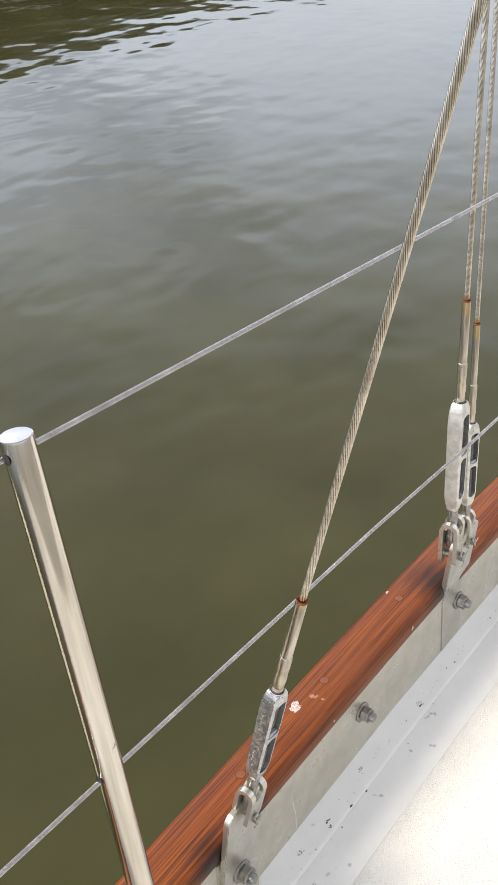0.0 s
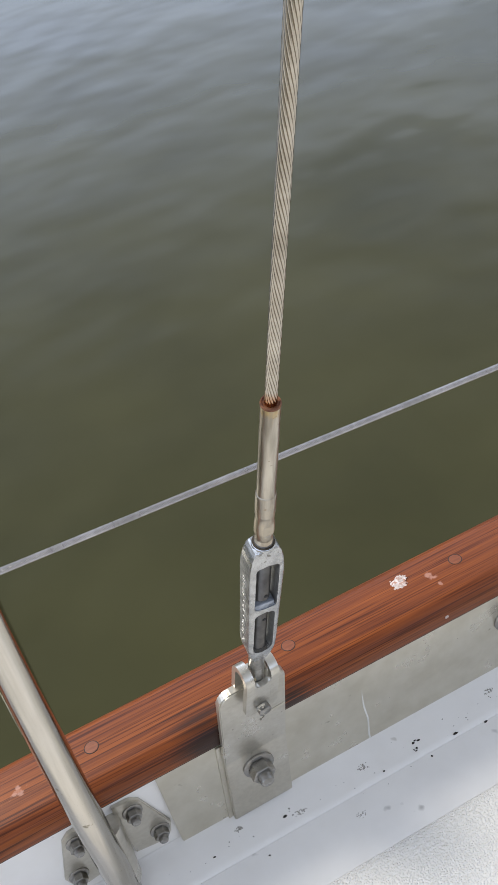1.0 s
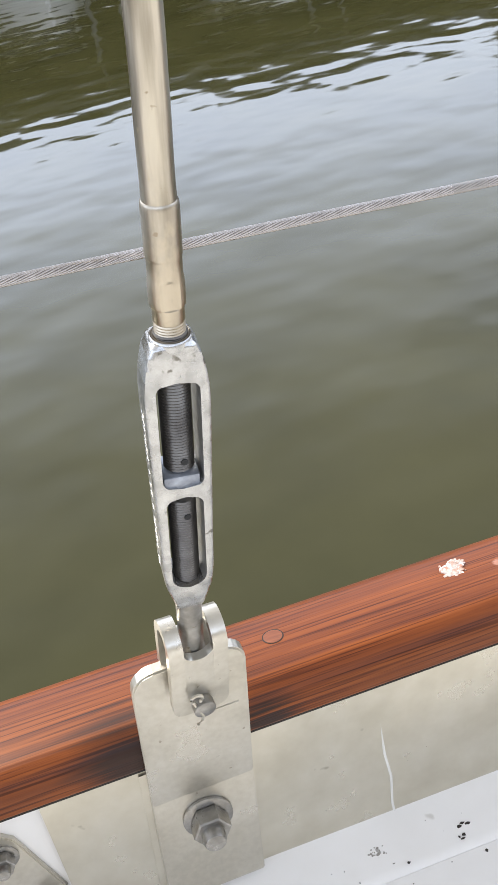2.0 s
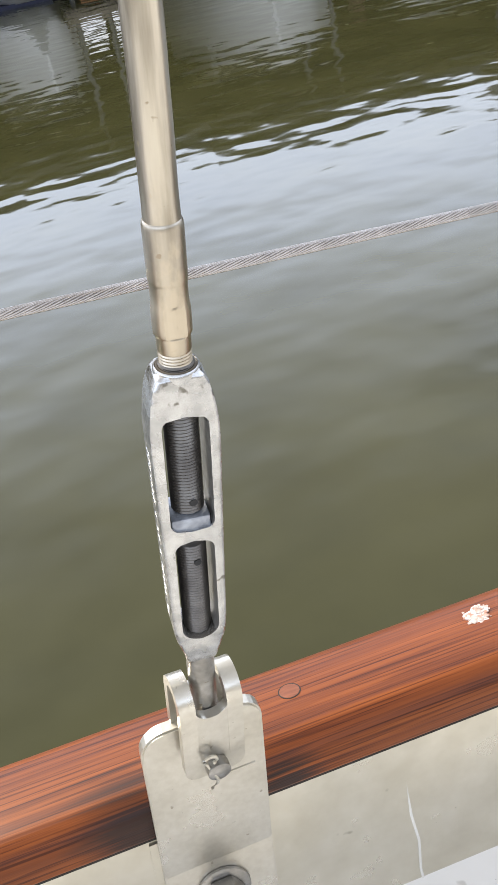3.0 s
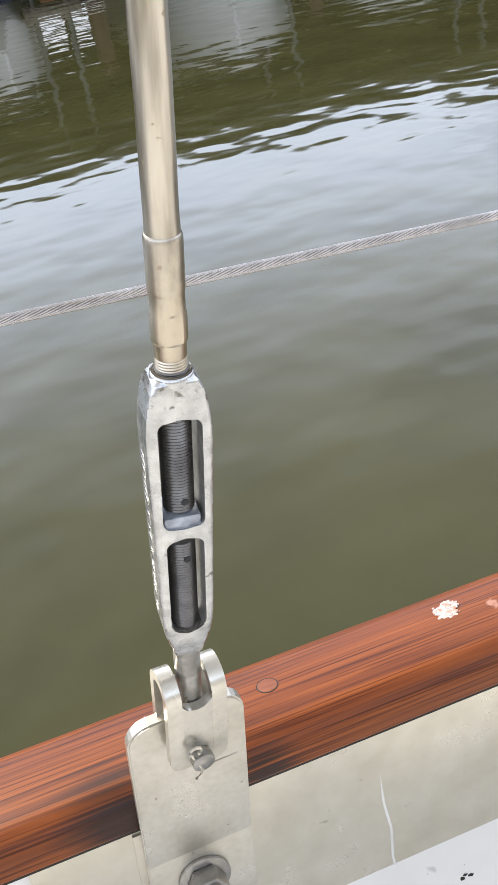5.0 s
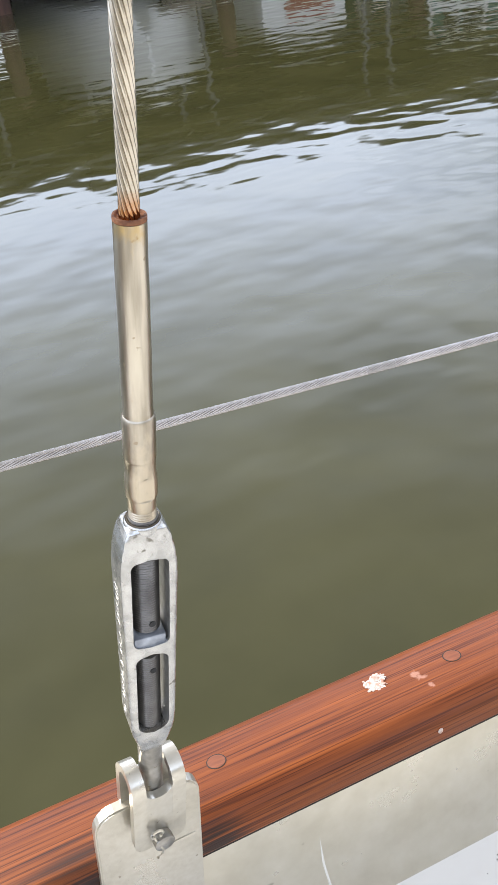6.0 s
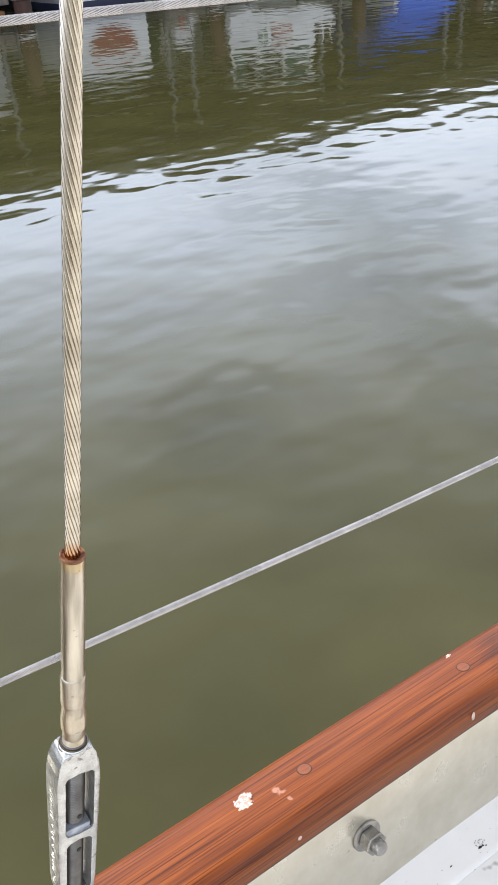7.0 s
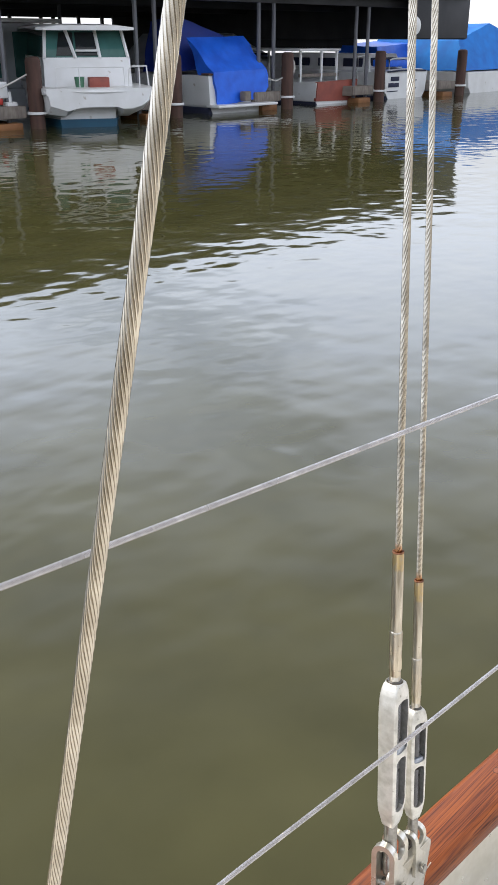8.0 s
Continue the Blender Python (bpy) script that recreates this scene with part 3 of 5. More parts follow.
    for z in zs:
        W, Dp = at(z_list, w_list, z), at(z_list, d_list, z)
        q = max(window(z), 0.0006)
        c = 0.24 * W
        q = min(q, W - c - 0.0003)
        ring = [(-q, -Dp), (-(W - c), -Dp), (-(W - c * 0.45), -Dp + c * 0.18), (-(W - c * 0.12), -Dp + c * 0.5), (-W, -Dp + c * 1.1),
                (-W, Dp - c * 1.1), (-(W - c * 0.12), Dp - c * 0.5), (-(W - c * 0.45), Dp - c * 0.18), (-(W - c), Dp), (-q, Dp)]
        rows_.append(([bm.verts.new((x, y, z)) for x, y in ring], [bm.verts.new((-x, y, z)) for x, y in ring]))
    for (a1, b1), (a2, b2) in zip(rows_, rows_[1:]):
        za, zb = a1[0].co.z, a2[0].co.z
        for g1, g2 in ((a1, a2), (b1, b2)):
            for j in range(9):
                bm.faces.new((g1[j], g1[j + 1], g2[j + 1], g2[j]))
        open_here = window(za) > 0.001 or window(zb) > 0.001
        if open_here:
            for g1, g2 in ((a1, a2), (b1, b2)):
                bm.faces.new((g1[9], g1[0], g2[0], g2[9]))
        else:
            bm.faces.new((a1[0], b1[0], b2[0], a2[0]))
            bm.faces.new((a1[9], b1[9], b2[9], a2[9]))
    for (a1, b1), flip in ((rows_[0], 1), (rows_[-1], 0)):
        bm.faces.new(a1 + b1[::-1])
    for i in range(1, len(rows_) - 1):
        was, now, nxt = window(zs[i - 1]) > 0.001, window(zs[i]) > 0.001, window(zs[i + 1]) > 0.001
        if not now and (was or nxt):
            a, b = rows_[i]
            bm.faces.new((a[0], b[0], b[9], a[9]))
    for v in bm.verts:
        v.co.y *= 0.90
        v.co.x *= 0.95
        if v.co.y < 0 and abs(v.co.x) < 0.008:
            v.co.y += 0.00025 * noise.noise(v.co * 180)
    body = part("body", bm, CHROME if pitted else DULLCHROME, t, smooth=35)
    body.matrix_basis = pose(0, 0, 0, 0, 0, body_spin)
    body.data.materials.append(DARKPITTED)
    body.data.materials.append(DARKCAST)
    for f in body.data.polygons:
        # darker metal on the side walls within the windows
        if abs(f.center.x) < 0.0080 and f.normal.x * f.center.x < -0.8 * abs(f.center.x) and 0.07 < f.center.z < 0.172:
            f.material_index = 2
        # left side only: pits, plus the dark water reflection put into its colour
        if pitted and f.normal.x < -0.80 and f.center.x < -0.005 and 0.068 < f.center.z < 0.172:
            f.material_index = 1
    if pitted:
        # worn raised lettering on the cast side, as plain bars
        rnd = random.Random(4)
        z = 0.084
        while z < 0.156:
            tall = rnd.choice((0.0018, 0.0024, 0.0034))
            x = -0.95 * at(z_list, w_list, z + tall / 2)
            bm = bmesh.new()
            box(bm, (0.00045, rnd.uniform(0.0030, 0.0056), tall * 0.62), (x, rnd.uniform(-0.0006, 0.0006), z + tall / 2), 0.0002)
            mark = part("raised_mark", bm, CHROME, body)
            z += tall + rnd.choice((0.0006, 0.0010, 0.0042))
    bm = bmesh.new()
    lathe(bm, [(0.0056, 0.1770), (0.0062, 0.1795), (0.0067, 0.1815), (0.0069, 0.1830), (0.0067, 0.1842), (0.0063, 0.1846), (0.0058, 0.1840)], 30)
    part("neck", bm, CHROME if pitted else DULLCHROME, t, "rounded lip of the turnbuckle body")
    bm = bmesh.new()
    lathe(bm, [(0.0056, 0.1820), (0.0060, 0.1842), (0.0057, 0.1848), (0.0049, 0.1846)], 24)
    part("collar_gap", bm, WIRE, t, "dark grimy ring round the stud")
    bm = bmesh.new()
    box(bm, (0.0126, 0.0126, 0.0058), (-0.0004, -0.0006, 0.1290), 0.0009)
    bar_ = part("middle_bar", bm, BARSTEEL, t, "blue-grey steel bar")
    bar_.matrix_basis = pose(0, 0, 0, 0, 0, body_spin)
    return t


def strands(parent, mat, m, length, r, count, pitch, step):
    """Helical strands laid round the core, along local z of m; a part for each, on one shared mesh."""
    rs = r * math.sin(math.pi / count) / (1 + math.sin(math.pi / count)) * 1.06
    n = max(2, int(length / step))
    bm = bmesh.new()
    prev = None
    for i in range(n + 1):
        z = length * i / n
        a = 2 * math.pi * z / pitch
        c = Vector(((r - rs) * math.cos(a), (r - rs) * math.sin(a), z))
        u, v = Vector((math.cos(a), math.sin(a), 0)), Vector((-math.sin(a), math.cos(a), 0.0))
        ring = [bm.verts.new(c + rs * (math.cos(q) * u + math.sin(q) * v)) for q in (-2.0, -1.2, -0.4, 0.4, 1.2, 2.0)]
        if prev:
            for j in range(5):
                bm.faces.new((prev[j], prev[j + 1], ring[j + 1], ring[j]))
        prev = ring
    first = part("strand", bm, mat, parent, smooth=70)
    for s in range(count):
        ob = first if s == 0 else new("strand", first.data)
        ob.parent, ob.matrix_basis = parent, m @ pose(0, 0, 0, 0, 0, 360 * s / count)


def rusty_wire():
    """Shroud wire with rust where it leaves the swage."""
    m = material("rust_footed_wire", (0.58, 0.535, 0.455), 0.17, 1.0, (0.38, 0.34, 0.275), 40, grain=0.2)
    n, l = m.node_tree.nodes, m.node_tree.links
    b = n["Principled BSDF"]
    base = b.inputs["Base Color"].links[0].from_socket
    tc, sep = n.new("ShaderNodeTexCoord"), n.new("ShaderNodeSeparateXYZ")
    l.new(tc.outputs["Object"], sep.inputs["Vector"])
    no = n.new("ShaderNodeTexNoise")
    no.inputs["Scale"].default_value = 600
    l.new(tc.outputs["Object"], no.inputs["Vector"])
    ad = n.new("ShaderNodeMath")
    ad.operation = "MULTIPLY_ADD"
    ad.inputs[1].default_value = 0.008
    l.new(no.outputs["Fac"], ad.inputs[0])
    l.new(sep.outputs["Z"], ad.inputs[2])
    mr = n.new("ShaderNodeMapRange")
    mr.inputs["From Min"].default_value, mr.inputs["From Max"].default_value = 0.005, 0.013
    mr.inputs["To Min"].default_value, mr.inputs["To Max"].default_value = 0.9, 0.0
    l.new(ad.outputs["Value"], mr.inputs["Value"])
    mx = n.new("ShaderNodeMixRGB")
    mx.inputs["Color2"].default_value = (0.42, 0.17, 0.04, 1)
    l.new(mr.outputs["Result"], mx.inputs["Fac"])
    l.new(base, mx.inputs["Color1"])
    l.new(mx.outputs["Color"], b.inputs["Base Color"])
    return m


SHROUDWIRE = rusty_wire()


def swage_material():
    """Polished swage barrel with painted reflection streaks, brassy tarnish low down on it and a rust run below its
    rim.
    """
    # the darker second colour, drawn out lengthwise, stands for dark reflections
    m = material("tarnished_reflection_streaked_steel", (0.53, 0.485, 0.405), 0.33, 1.0, (0.25, 0.22, 0.17), 190, (1, 1, 0.10), spread=(0.40, 0.64), grain=0.35, bump=0.16, bump_scale=260, rough_spread=0.12, spots=(0.27, 0.21, 0.14), spot_scale=260, spot_cut=0.68)
    n, l = m.node_tree.nodes, m.node_tree.links
    b = n["Principled BSDF"]
    last = b.inputs["Base Color"].links[0].from_socket
    tc, sep = n.new("ShaderNodeTexCoord"), n.new("ShaderNodeSeparateXYZ")
    l.new(tc.outputs["Object"], sep.inputs["Vector"])
    mp = n.new("ShaderNodeMapping")
    mp.inputs["Scale"].default_value = (1, 1, 0.55)
    l.new(tc.outputs["Object"], mp.inputs["Vector"])
    patch = n.new("ShaderNodeTexNoise")
    patch.inputs["Scale"].default_value, patch.inputs["Detail"].default_value = 330, 3
    l.new(mp.outputs["Vector"], patch.inputs["Vector"])
    for z0, z1, strength, tint in ((0.046, 0.020, 0.7, (0.70, 0.60, 0.44)), (0.060, 0.036, 0.45, (0.40, 0.36, 0.30)), (0.097, 0.113, 0.6, (0.50, 0.35, 0.13))):
        near = n.new("ShaderNodeMapRange")
        near.inputs["From Min"].default_value, near.inputs["From Max"].default_value = z0, z1
        near.inputs["To Max"].default_value = 0.55
        l.new(sep.outputs["Z"], near.inputs["Value"])
        both = n.new("ShaderNodeMath")
        l.new(near.outputs["Result"], both.inputs[0])
        l.new(patch.outputs["Fac"], both.inputs[1])
        cut = n.new("ShaderNodeMapRange")
        cut.inputs["From Min"].default_value, cut.inputs["From Max"].default_value = 0.72, 1.02
        cut.inputs["To Max"].default_value = strength
        l.new(both.outputs["Value"], cut.inputs["Value"])
        mx = n.new("ShaderNodeMixRGB")
        mx.inputs["Color2"].default_value = (*tint, 1)
        l.new(cut.outputs["Result"], mx.inputs["Fac"])
        l.new(last, mx.inputs["Color1"])
        last = mx.outputs["Color"]
    l.new(last, b.inputs["Base Color"])
    return m


SWAGE = swage_material()


def shroud(name, foot, d, bend, r, size, length, label, thick=1.0):
    """Swage fitting from the turnbuckle up along d, then wire along bend; size: its length, thick: its girth."""
    t = thing(name, axis_pose(foot, d), label, "shroud", "shrouds")
    k = size
    prof = [(0.0047, -0.002)]
    for i in range(6):
        prof += [(0.00492, 0.0010 * i), (0.00468, 0.0010 * i + 0.0005)]
    prof += [(0.0049, 0.0060), (0.0049, 0.0104), (0.0050, 0.01085), (0.0053, 0.0111), (0.0055, 0.0116), (0.00555, 0.0130), (0.00555, 0.0180), (0.0054, 0.0200), (0.0052, 0.0212), (0.0052, 0.0266), (0.0053, 0.0270),
             (0.0054, 0.0274), (0.00548, 0.0280), (0.0055, 0.0340), (0.0055, 0.0422), (0.0054, 0.0434), (0.0052, 0.0440), (0.00495, 0.0443)] + [(0.00485, 0.0490 + 0.0595 * i / 12) for i in range(13)]
    bm = lathe(bmesh.new(), [(a * thick, z * k) for a, z in prof], 32)
    # two spanner flats
    for v in bm.verts:
        if 0.0110 * k < v.co.z < 0.0203 * k:
            v.co.y = max(-0.0045 * thick, min(0.0045 * thick, v.co.y))
        # faint bow and dents of the cold-pressed barrel
        if v.co.z > 0.0274 * k:
            v.co.x += 0.00016 * noise.noise(Vector((v.co.x * 160, v.co.y * 160, v.co.z * 70)))
            v.co.y += 0.00016 * noise.noise(Vector((v.co.x * 160 + 9, v.co.y * 160, v.co.z * 70)))
    swage = part("swage_fitting", bm, SWAGE, t, smooth=24)
    bm = bmesh.new()
    lathe(bm, [(a * thick, z * k) for a, z in ((0.00485, 0.1086), (0.00490, 0.1088), (0.00492, 0.1096), (0.0048, 0.1101), (0.0043, 0.1100), (0.0039, 0.1094), (0.0020, 0.1090))], 28)
    part("rust_ring", bm, RUST, swage, "rusty brown rim")
    turn_m = axis_pose(foot, d).inverted() @ axis_pose(Vector(foot) + Vector(d).normalized() * 0.1094 * k, bend)
    bm = bmesh.new()
    lathe(bm, [(r * 0.84, 0), (r * 0.84, length)], 12)
    wire = part("wire", bm, WIRE, t)
    wire.matrix_basis = turn_m
    strands(wire, SHROUDWIRE, Matrix(), length, r, 12, -0.062 * r / 0.0031, 0.004)
    return t


chainplate("chainplate", 0.0015, 0.0510, 0.108, "single dull stainless chainplate strap bolted through the bulwark", bolt=(0.000, 0.000))
PIN1, D1 = (0.0135, 0.0165, 0.0885), (0.135, -0.117, 1.0)
turnbuckle("turnbuckle", PIN1, D1, 1.0, "worn chromed open-body turnbuckle pinned to the single chainplate")
shroud("shroud", tuple(Vector(PIN1) + Vector(D1).normalized() * 0.1840), (0.117, -0.140, 1.0), (0.1120, -0.1545, 1.0), 0.00305, 1.0, 3.4, "thick stainless wire shroud with a tarnished rusty swage fitting")

chainplate("chainplate", 0.4535, 0.066, 0.118, "wide double stainless chainplate strap holding two toggles", lean=0.05, bolt=(0.010, -0.008), front=0.0035, base=-0.064)
PIN2, D2 = (0.4350, 0.0255, 0.0890), (0.095, 0.118, 1.0)
turnbuckle("turnbuckle", PIN2, D2, 1.18, "worn chromed open-body turnbuckle on the double chainplate", 10, -6.0, False)
shroud("shroud", tuple(Vector(PIN2) + Vector(D2).normalized() * 0.1840 * 1.18), D2, (0.0686, 0.1019, 1.0), 0.0030, 1.10, 3.4, "stainless wire shroud with swage fitting from the double chainplate", 1.0)
PIN3, D3 = (0.4690, 0.0235, 0.0893), (0.12, 0.145, 1.0)
turnbuckle("turnbuckle", PIN3, D3, 0.92, "smaller chromed turnbuckle on the double chainplate", 10, -24.0, False)
shroud("shroud", tuple(Vector(PIN3) + Vector(D3).normalized() * 0.1840 * 0.92), D3, (0.0993, 0.1284, 1.0), 0.0026, 1.13, 3.4, "thinner stainless wire shroud with a rusty swage fitting", 0.84)
lone = thing("strip_bolt", bulwark_pose(0.235, -0.003, 0.004), "galvanised through-bolt with washer in the bulwark strip", "bolt")
through_bolt(lone, Matrix())


# lifelines through the stanchion
def lifeline(name, pts, r, label):
    """Wire through the given points, a straight run between each two."""
    a = Vector(pts[0])
    t = thing(name, axis_pose(a, Vector(pts[-1]) - a, 0, (0, 0, 1)), label, "lifeline", "lifelines")
    back = t.matrix_basis.inverted()
    for p, q in zip(pts, pts[1:]):
        p, q = Vector(p), Vector(q)
        length = (q - p).length
        bm = bmesh.new()
        lathe(bm, [(r * 0.84, 0), (r * 0.84, length)], 12)
        wire = part("wire", bm, CORE, t)
        wire.matrix_basis = back @ axis_pose(p, q - p, 0, (0, 0, 1))
        strands(wire, LIFEWIRE, Matrix(), length, r, 12, -0.036, 0.003)
    return t


lifeline("lifeline", ((-1.5, 0.2067, 0.5914), (2.2, -0.0801, 0.4923)), 0.0020, "upper stainless wire lifeline threaded through the stanchion top")
lifeline("lifeline", ((-1.5, 0.0461, 0.3943), (0.26, 0.0391, 0.2614), (0.44, 0.0255, 0.2640), (2.2, 0.0190, 0.1310)), 0.0019, "lower stainless wire lifeline threaded through the stanchion")

# stanchion
CAPBLUE = material("pale_blue_cap", (0.50, 0.53, 0.64), 0.35, 0.0, (0.44, 0.47, 0.58), 60, grain=0.1)
SB, ST = Vector((-0.1245, -0.0015, -0.0570)), Vector((-0.0865, 0.097, 0.566))
stanchion = thing("stanchion", axis_pose(SB, ST - SB), "polished stainless tube stanchion bolted to the bulwark", "stanchion")
h = (ST - SB).length
bm = bmesh.new()
lathe(bm, [(0.0102, 0), (0.0108, 0.001), (0.0108, h - 0.0015), (0.0106, h), (0.0100, h)], 32)
bmesh.ops.subdivide_edges(bm, edges=[e for e in bm.edges if e.calc_length() > 0.3], cuts=11)
for v in bm.verts:
    u = v.co.z / h
    v.co.y -= 0.050 * max(0.0, u * (1 - u))
    v.co.x -= 0.020 * max(0.0, u * (1 - u))
part("tube", bm, POLISHED, stanchion)
bm = bmesh.new()
lathe(bm, [(0.0098, h - 0.002), (0.0101, h + 0.0004), (0.0097, h + 0.0006)], 28)
part("cap", bm, CAPBLUE, stanchion, "pale blue-white plastic cap")
base_m = stanchion.matrix_basis.inverted() @ bulwark_pose(-0.1175, -0.003)
for s in (-1, 1):
    bm = bmesh.new()
    pts = [(s * 0.010, -0.034), (s * 0.030, -0.038), (s * 0.040, -0.032), (s * 0.043, -0.020), (s * 0.030, 0.024), (s * 0.024, 0.030), (s * 0.010, 0.031)]
    slab(bm, pts if s > 0 else pts[::-1], 0.0035, pose(0, -0.0035, 0), 0.0006)
    p = part("flange", bm, STEEL, stanchion)
    p.matrix_basis = base_m
    for bx, bz in ((0.033, -0.022), (0.022, 0.016)):
        through_bolt(stanchion, base_m @ pose(s * bx, -0.0035, bz), 0.62)
bm = bmesh.new()
lathe(bm, [(0.0130, -0.038), (0.0134, -0.036), (0.0134, 0.022), (0.0130, 0.024)], 28, pose(-0.002, -0.0105, 0, -6, 4, 0))
p = part("socket", bm, STEEL, stanchion)
p.matrix_basis = base_m

for z_hole in (0.6205, 0.3505):
    bm = bmesh.new()
    lathe(bm, [(0.0034, -0.0004), (0.0038, 0.0000), (0.0036, 0.0003), (0.0030, 0.0002)], 18, pose(-0.0108 - 0.020 * z_hole / h * (1 - z_hole / h), -0.050 * z_hole / h * (1 - z_hole / h), z_hole, 0, -90, 0))
    part("wire_hole", bm, DARK, stanchion)

# flaked varnish, drips and grit
CRUST = material("thin_white_crust", (0.70, 0.63, 0.60), 0.7, 0.0, (0.44, 0.23, 0.16), 330, spread=(0.50, 0.60), bump=0.5, bump_scale=700)


def blot(name, x, y, z, w, h, label, lift=0.0004, seed=1, bits=26):
    """Small crusty chips scattered over a patch of the rail."""
    t = thing(name, pose(x, y, z), label, "stain")
    rnd = random.Random(seed)
    bm = bmesh.new()
    for j, (cx, cy, cr) in enumerate(((0, 0, 0.72), (0.45, 0.3, 0.45), (-0.5, 0.2, 0.4), (0.1, -0.5, 0.45), (-0.35, -0.45, 0.35), (0.2, 0.62, 0.35))):
        rim = []
        for k in range(22):
            a = 6.283 * k / 22
            q = cr * (1 + 0.35 * noise.noise(Vector((math.cos(a) * 2.2 + seed * 3, math.sin(a) * 2.2, j))))
            rim.append((w * (cx + q * math.cos(a)), h * (cy + q * math.sin(a))))
        low = [bm.verts.new((px, py, -0.0006)) for px, py in rim]
        top = [bm.verts.new((px * 0.97, py * 0.97, lift * 0.4 + j * 0.00002)) for px, py in rim]
        bm.faces.new(top)
        for k in range(22):
            bm.faces.new((low[k], low[(k + 1) % 22], top[(k + 1) % 22], top[k]))
    part("crust", bm, CRUST, t, smooth=0)
    bm = bmesh.new()
    for i in range(bits):
        r = math.sqrt(rnd.random())
        a = rnd.random() * 6.283
        px, py = w * r * math.cos(a), h * r * math.sin(a)
        s = rnd.uniform(0.0005, 0.0016) * (1.3 - r * 0.6)
        k = rnd.randint(5, 8)
        ring = [bm.verts.new((px + s * rnd.uniform(0.6, 1.3) * math.cos(6.283 * j / k), py + s * rnd.uniform(0.6, 1.3) * math.sin(6.283 * j / k), 0)) for j in range(k)]
        up = lift * rnd.uniform(0.5, 1.5) + i * 0.000011
        top = [bm.verts.new((v.co.x, v.co.y, up)) for v in ring]
        bm.faces.new(top)
        for j in range(k):
            bm.faces.new((ring[j], ring[(j + 1) % k], top[(j + 1) % k], top[j]))
    part("chips", bm, FLAKE, t, smooth=0)
    return t


blot("flaked_patch", 0.1615, 0.0645, 0.0516, 0.0080, 0.0066, "white flaked bird dropping on the teak rail", lift=0.0002, seed=3, bits=34)
blot("flaked_patch", 0.376, 0.0760, 0.0430, 0.0030, 0.0020, "small pale chip on the teak rail", seed=6, bits=8)
for x, y, z, w, h in ((0.1775, 0.0232, 0.0435, 0.0017, 0.0020), (0.345, 0.0221, 0.042, 0.0019, 0.0042)):
    d = thing("paint_drip", pose(x, y, z), "white paint drip on the rail's inner face", "stain")
    bm = bmesh.new()
    lathe(bm, [(0.2 * w, -h), (0.8 * w, -0.6 * h), (w, 0), (0.7 * w, 0.7 * h), (0.2 * w, h)], 10, None, (1, 0.35))
    part("drip", bm, FLAKE, d)

rnd = random.Random(11)
bm = bmesh.new()
for i in range(560):
    x = rnd.uniform(-0.5, 0.9)
    y = 0.014 - abs(rnd.gauss(0, 0.017)) if i < 500 else rnd.uniform(-0.4, 0.0)
    z = -0.0571 if y > -0.0175 else (-0.0598 if y > -0.066 else -0.0590 + 0.0317 * (-0.07 - y))
    s = rnd.choice((0.0003, 0.0003, 0.0004, 0.0005, 0.0006, 0.0007, 0.0009, 0.0012) if y > -0.05 else (0.0003, 0.0004, 0.0005)) * rnd.uniform(0.7, 1.2)
    k = rnd.randint(4, 7)
    ax = rnd.uniform(0.6, 2.2)
    ring = [bm.verts.new((x + s * ax * rnd.uniform(0.6, 1.3) * math.cos(6.283 * j / k), y + s * rnd.uniform(0.6, 1.3) * math.sin(6.283 * j / k), z)) for j in range(k)]
    tip = bm.verts.new((x, y, z + s * 0.7))
    for j in range(k):
        bm.faces.new((ring[j], ring[(j + 1) % k], tip))
hull_piece("grit", bm, DEBRIS, "black grit and crumbs scattered on the white deck", "grit", "stuff")

# damp grey smudges with dirt in them on the waterway
SMUDGE = material("grey_deck_grime", (0.42, 0.41, 0.38), 0.6, 0.0, (0.22, 0.20, 0.17), 900, spread=(0.4, 0.6), grain=0.4, grain_scale=1500)
for seed, (x, y, w, h) in enumerate(((0.080, -0.004, 0.0055, 0.0030), (0.018, -0.010, 0.0070, 0.0022), (0.205, 0.000, 0.0050, 0.0026), (-0.030, 0.002, 0.0040, 0.0020), (0.330, -0.006, 0.0060, 0.0028), (0.060, -0.034, 0.0048, 0.0030))):
    rnd = random.Random(40 + seed)
    bm = bmesh.new()
    for j in range(26):
        r, a = math.sqrt(rnd.random()), rnd.uniform(0, 6.283)
        px, py, q = x + w * r * math.cos(a), y + h * r * math.sin(a), rnd.uniform(0.0003, 0.0010) * (1.25 - 0.7 * r)
        deck_z = -0.0555 - 0.0667 * (0.016 - py) if py > -0.014 else -0.0600
        ring = [bm.verts.new((px + q * rnd.uniform(0.6, 1.4) * math.cos(6.283 * k / 7), py + q * rnd.uniform(0.6, 1.4) * math.sin(6.283 * k / 7), deck_z)) for k in range(7)]
        tip = bm.verts.new((px, py, deck_z + 0.0003))
        for k in range(7):
            bm.faces.new((ring[k], ring[(k + 1) % 7], tip))
    bow(bm)
    patch = thing("grime_patch", SHEER, "small grey smudge of dirt on the white waterway", "stain", "smudges on the deck")
    part("dirt", bm, SMUDGE, patch)

# the rest of the hull, closed below the deck and on its other side
bm = bmesh.new()
sweep(bm, [(-0.11, -1.29), (-0.11, -0.105), (-2.72, -0.105), (-2.72, -0.3), (-2.60, -1.29)], X0 + 0.003, X1 - 0.003, 44)
hull_piece("hull", bm, GELCOAT, "plain white hull of the sailboat below its deck", "hull", "structure")

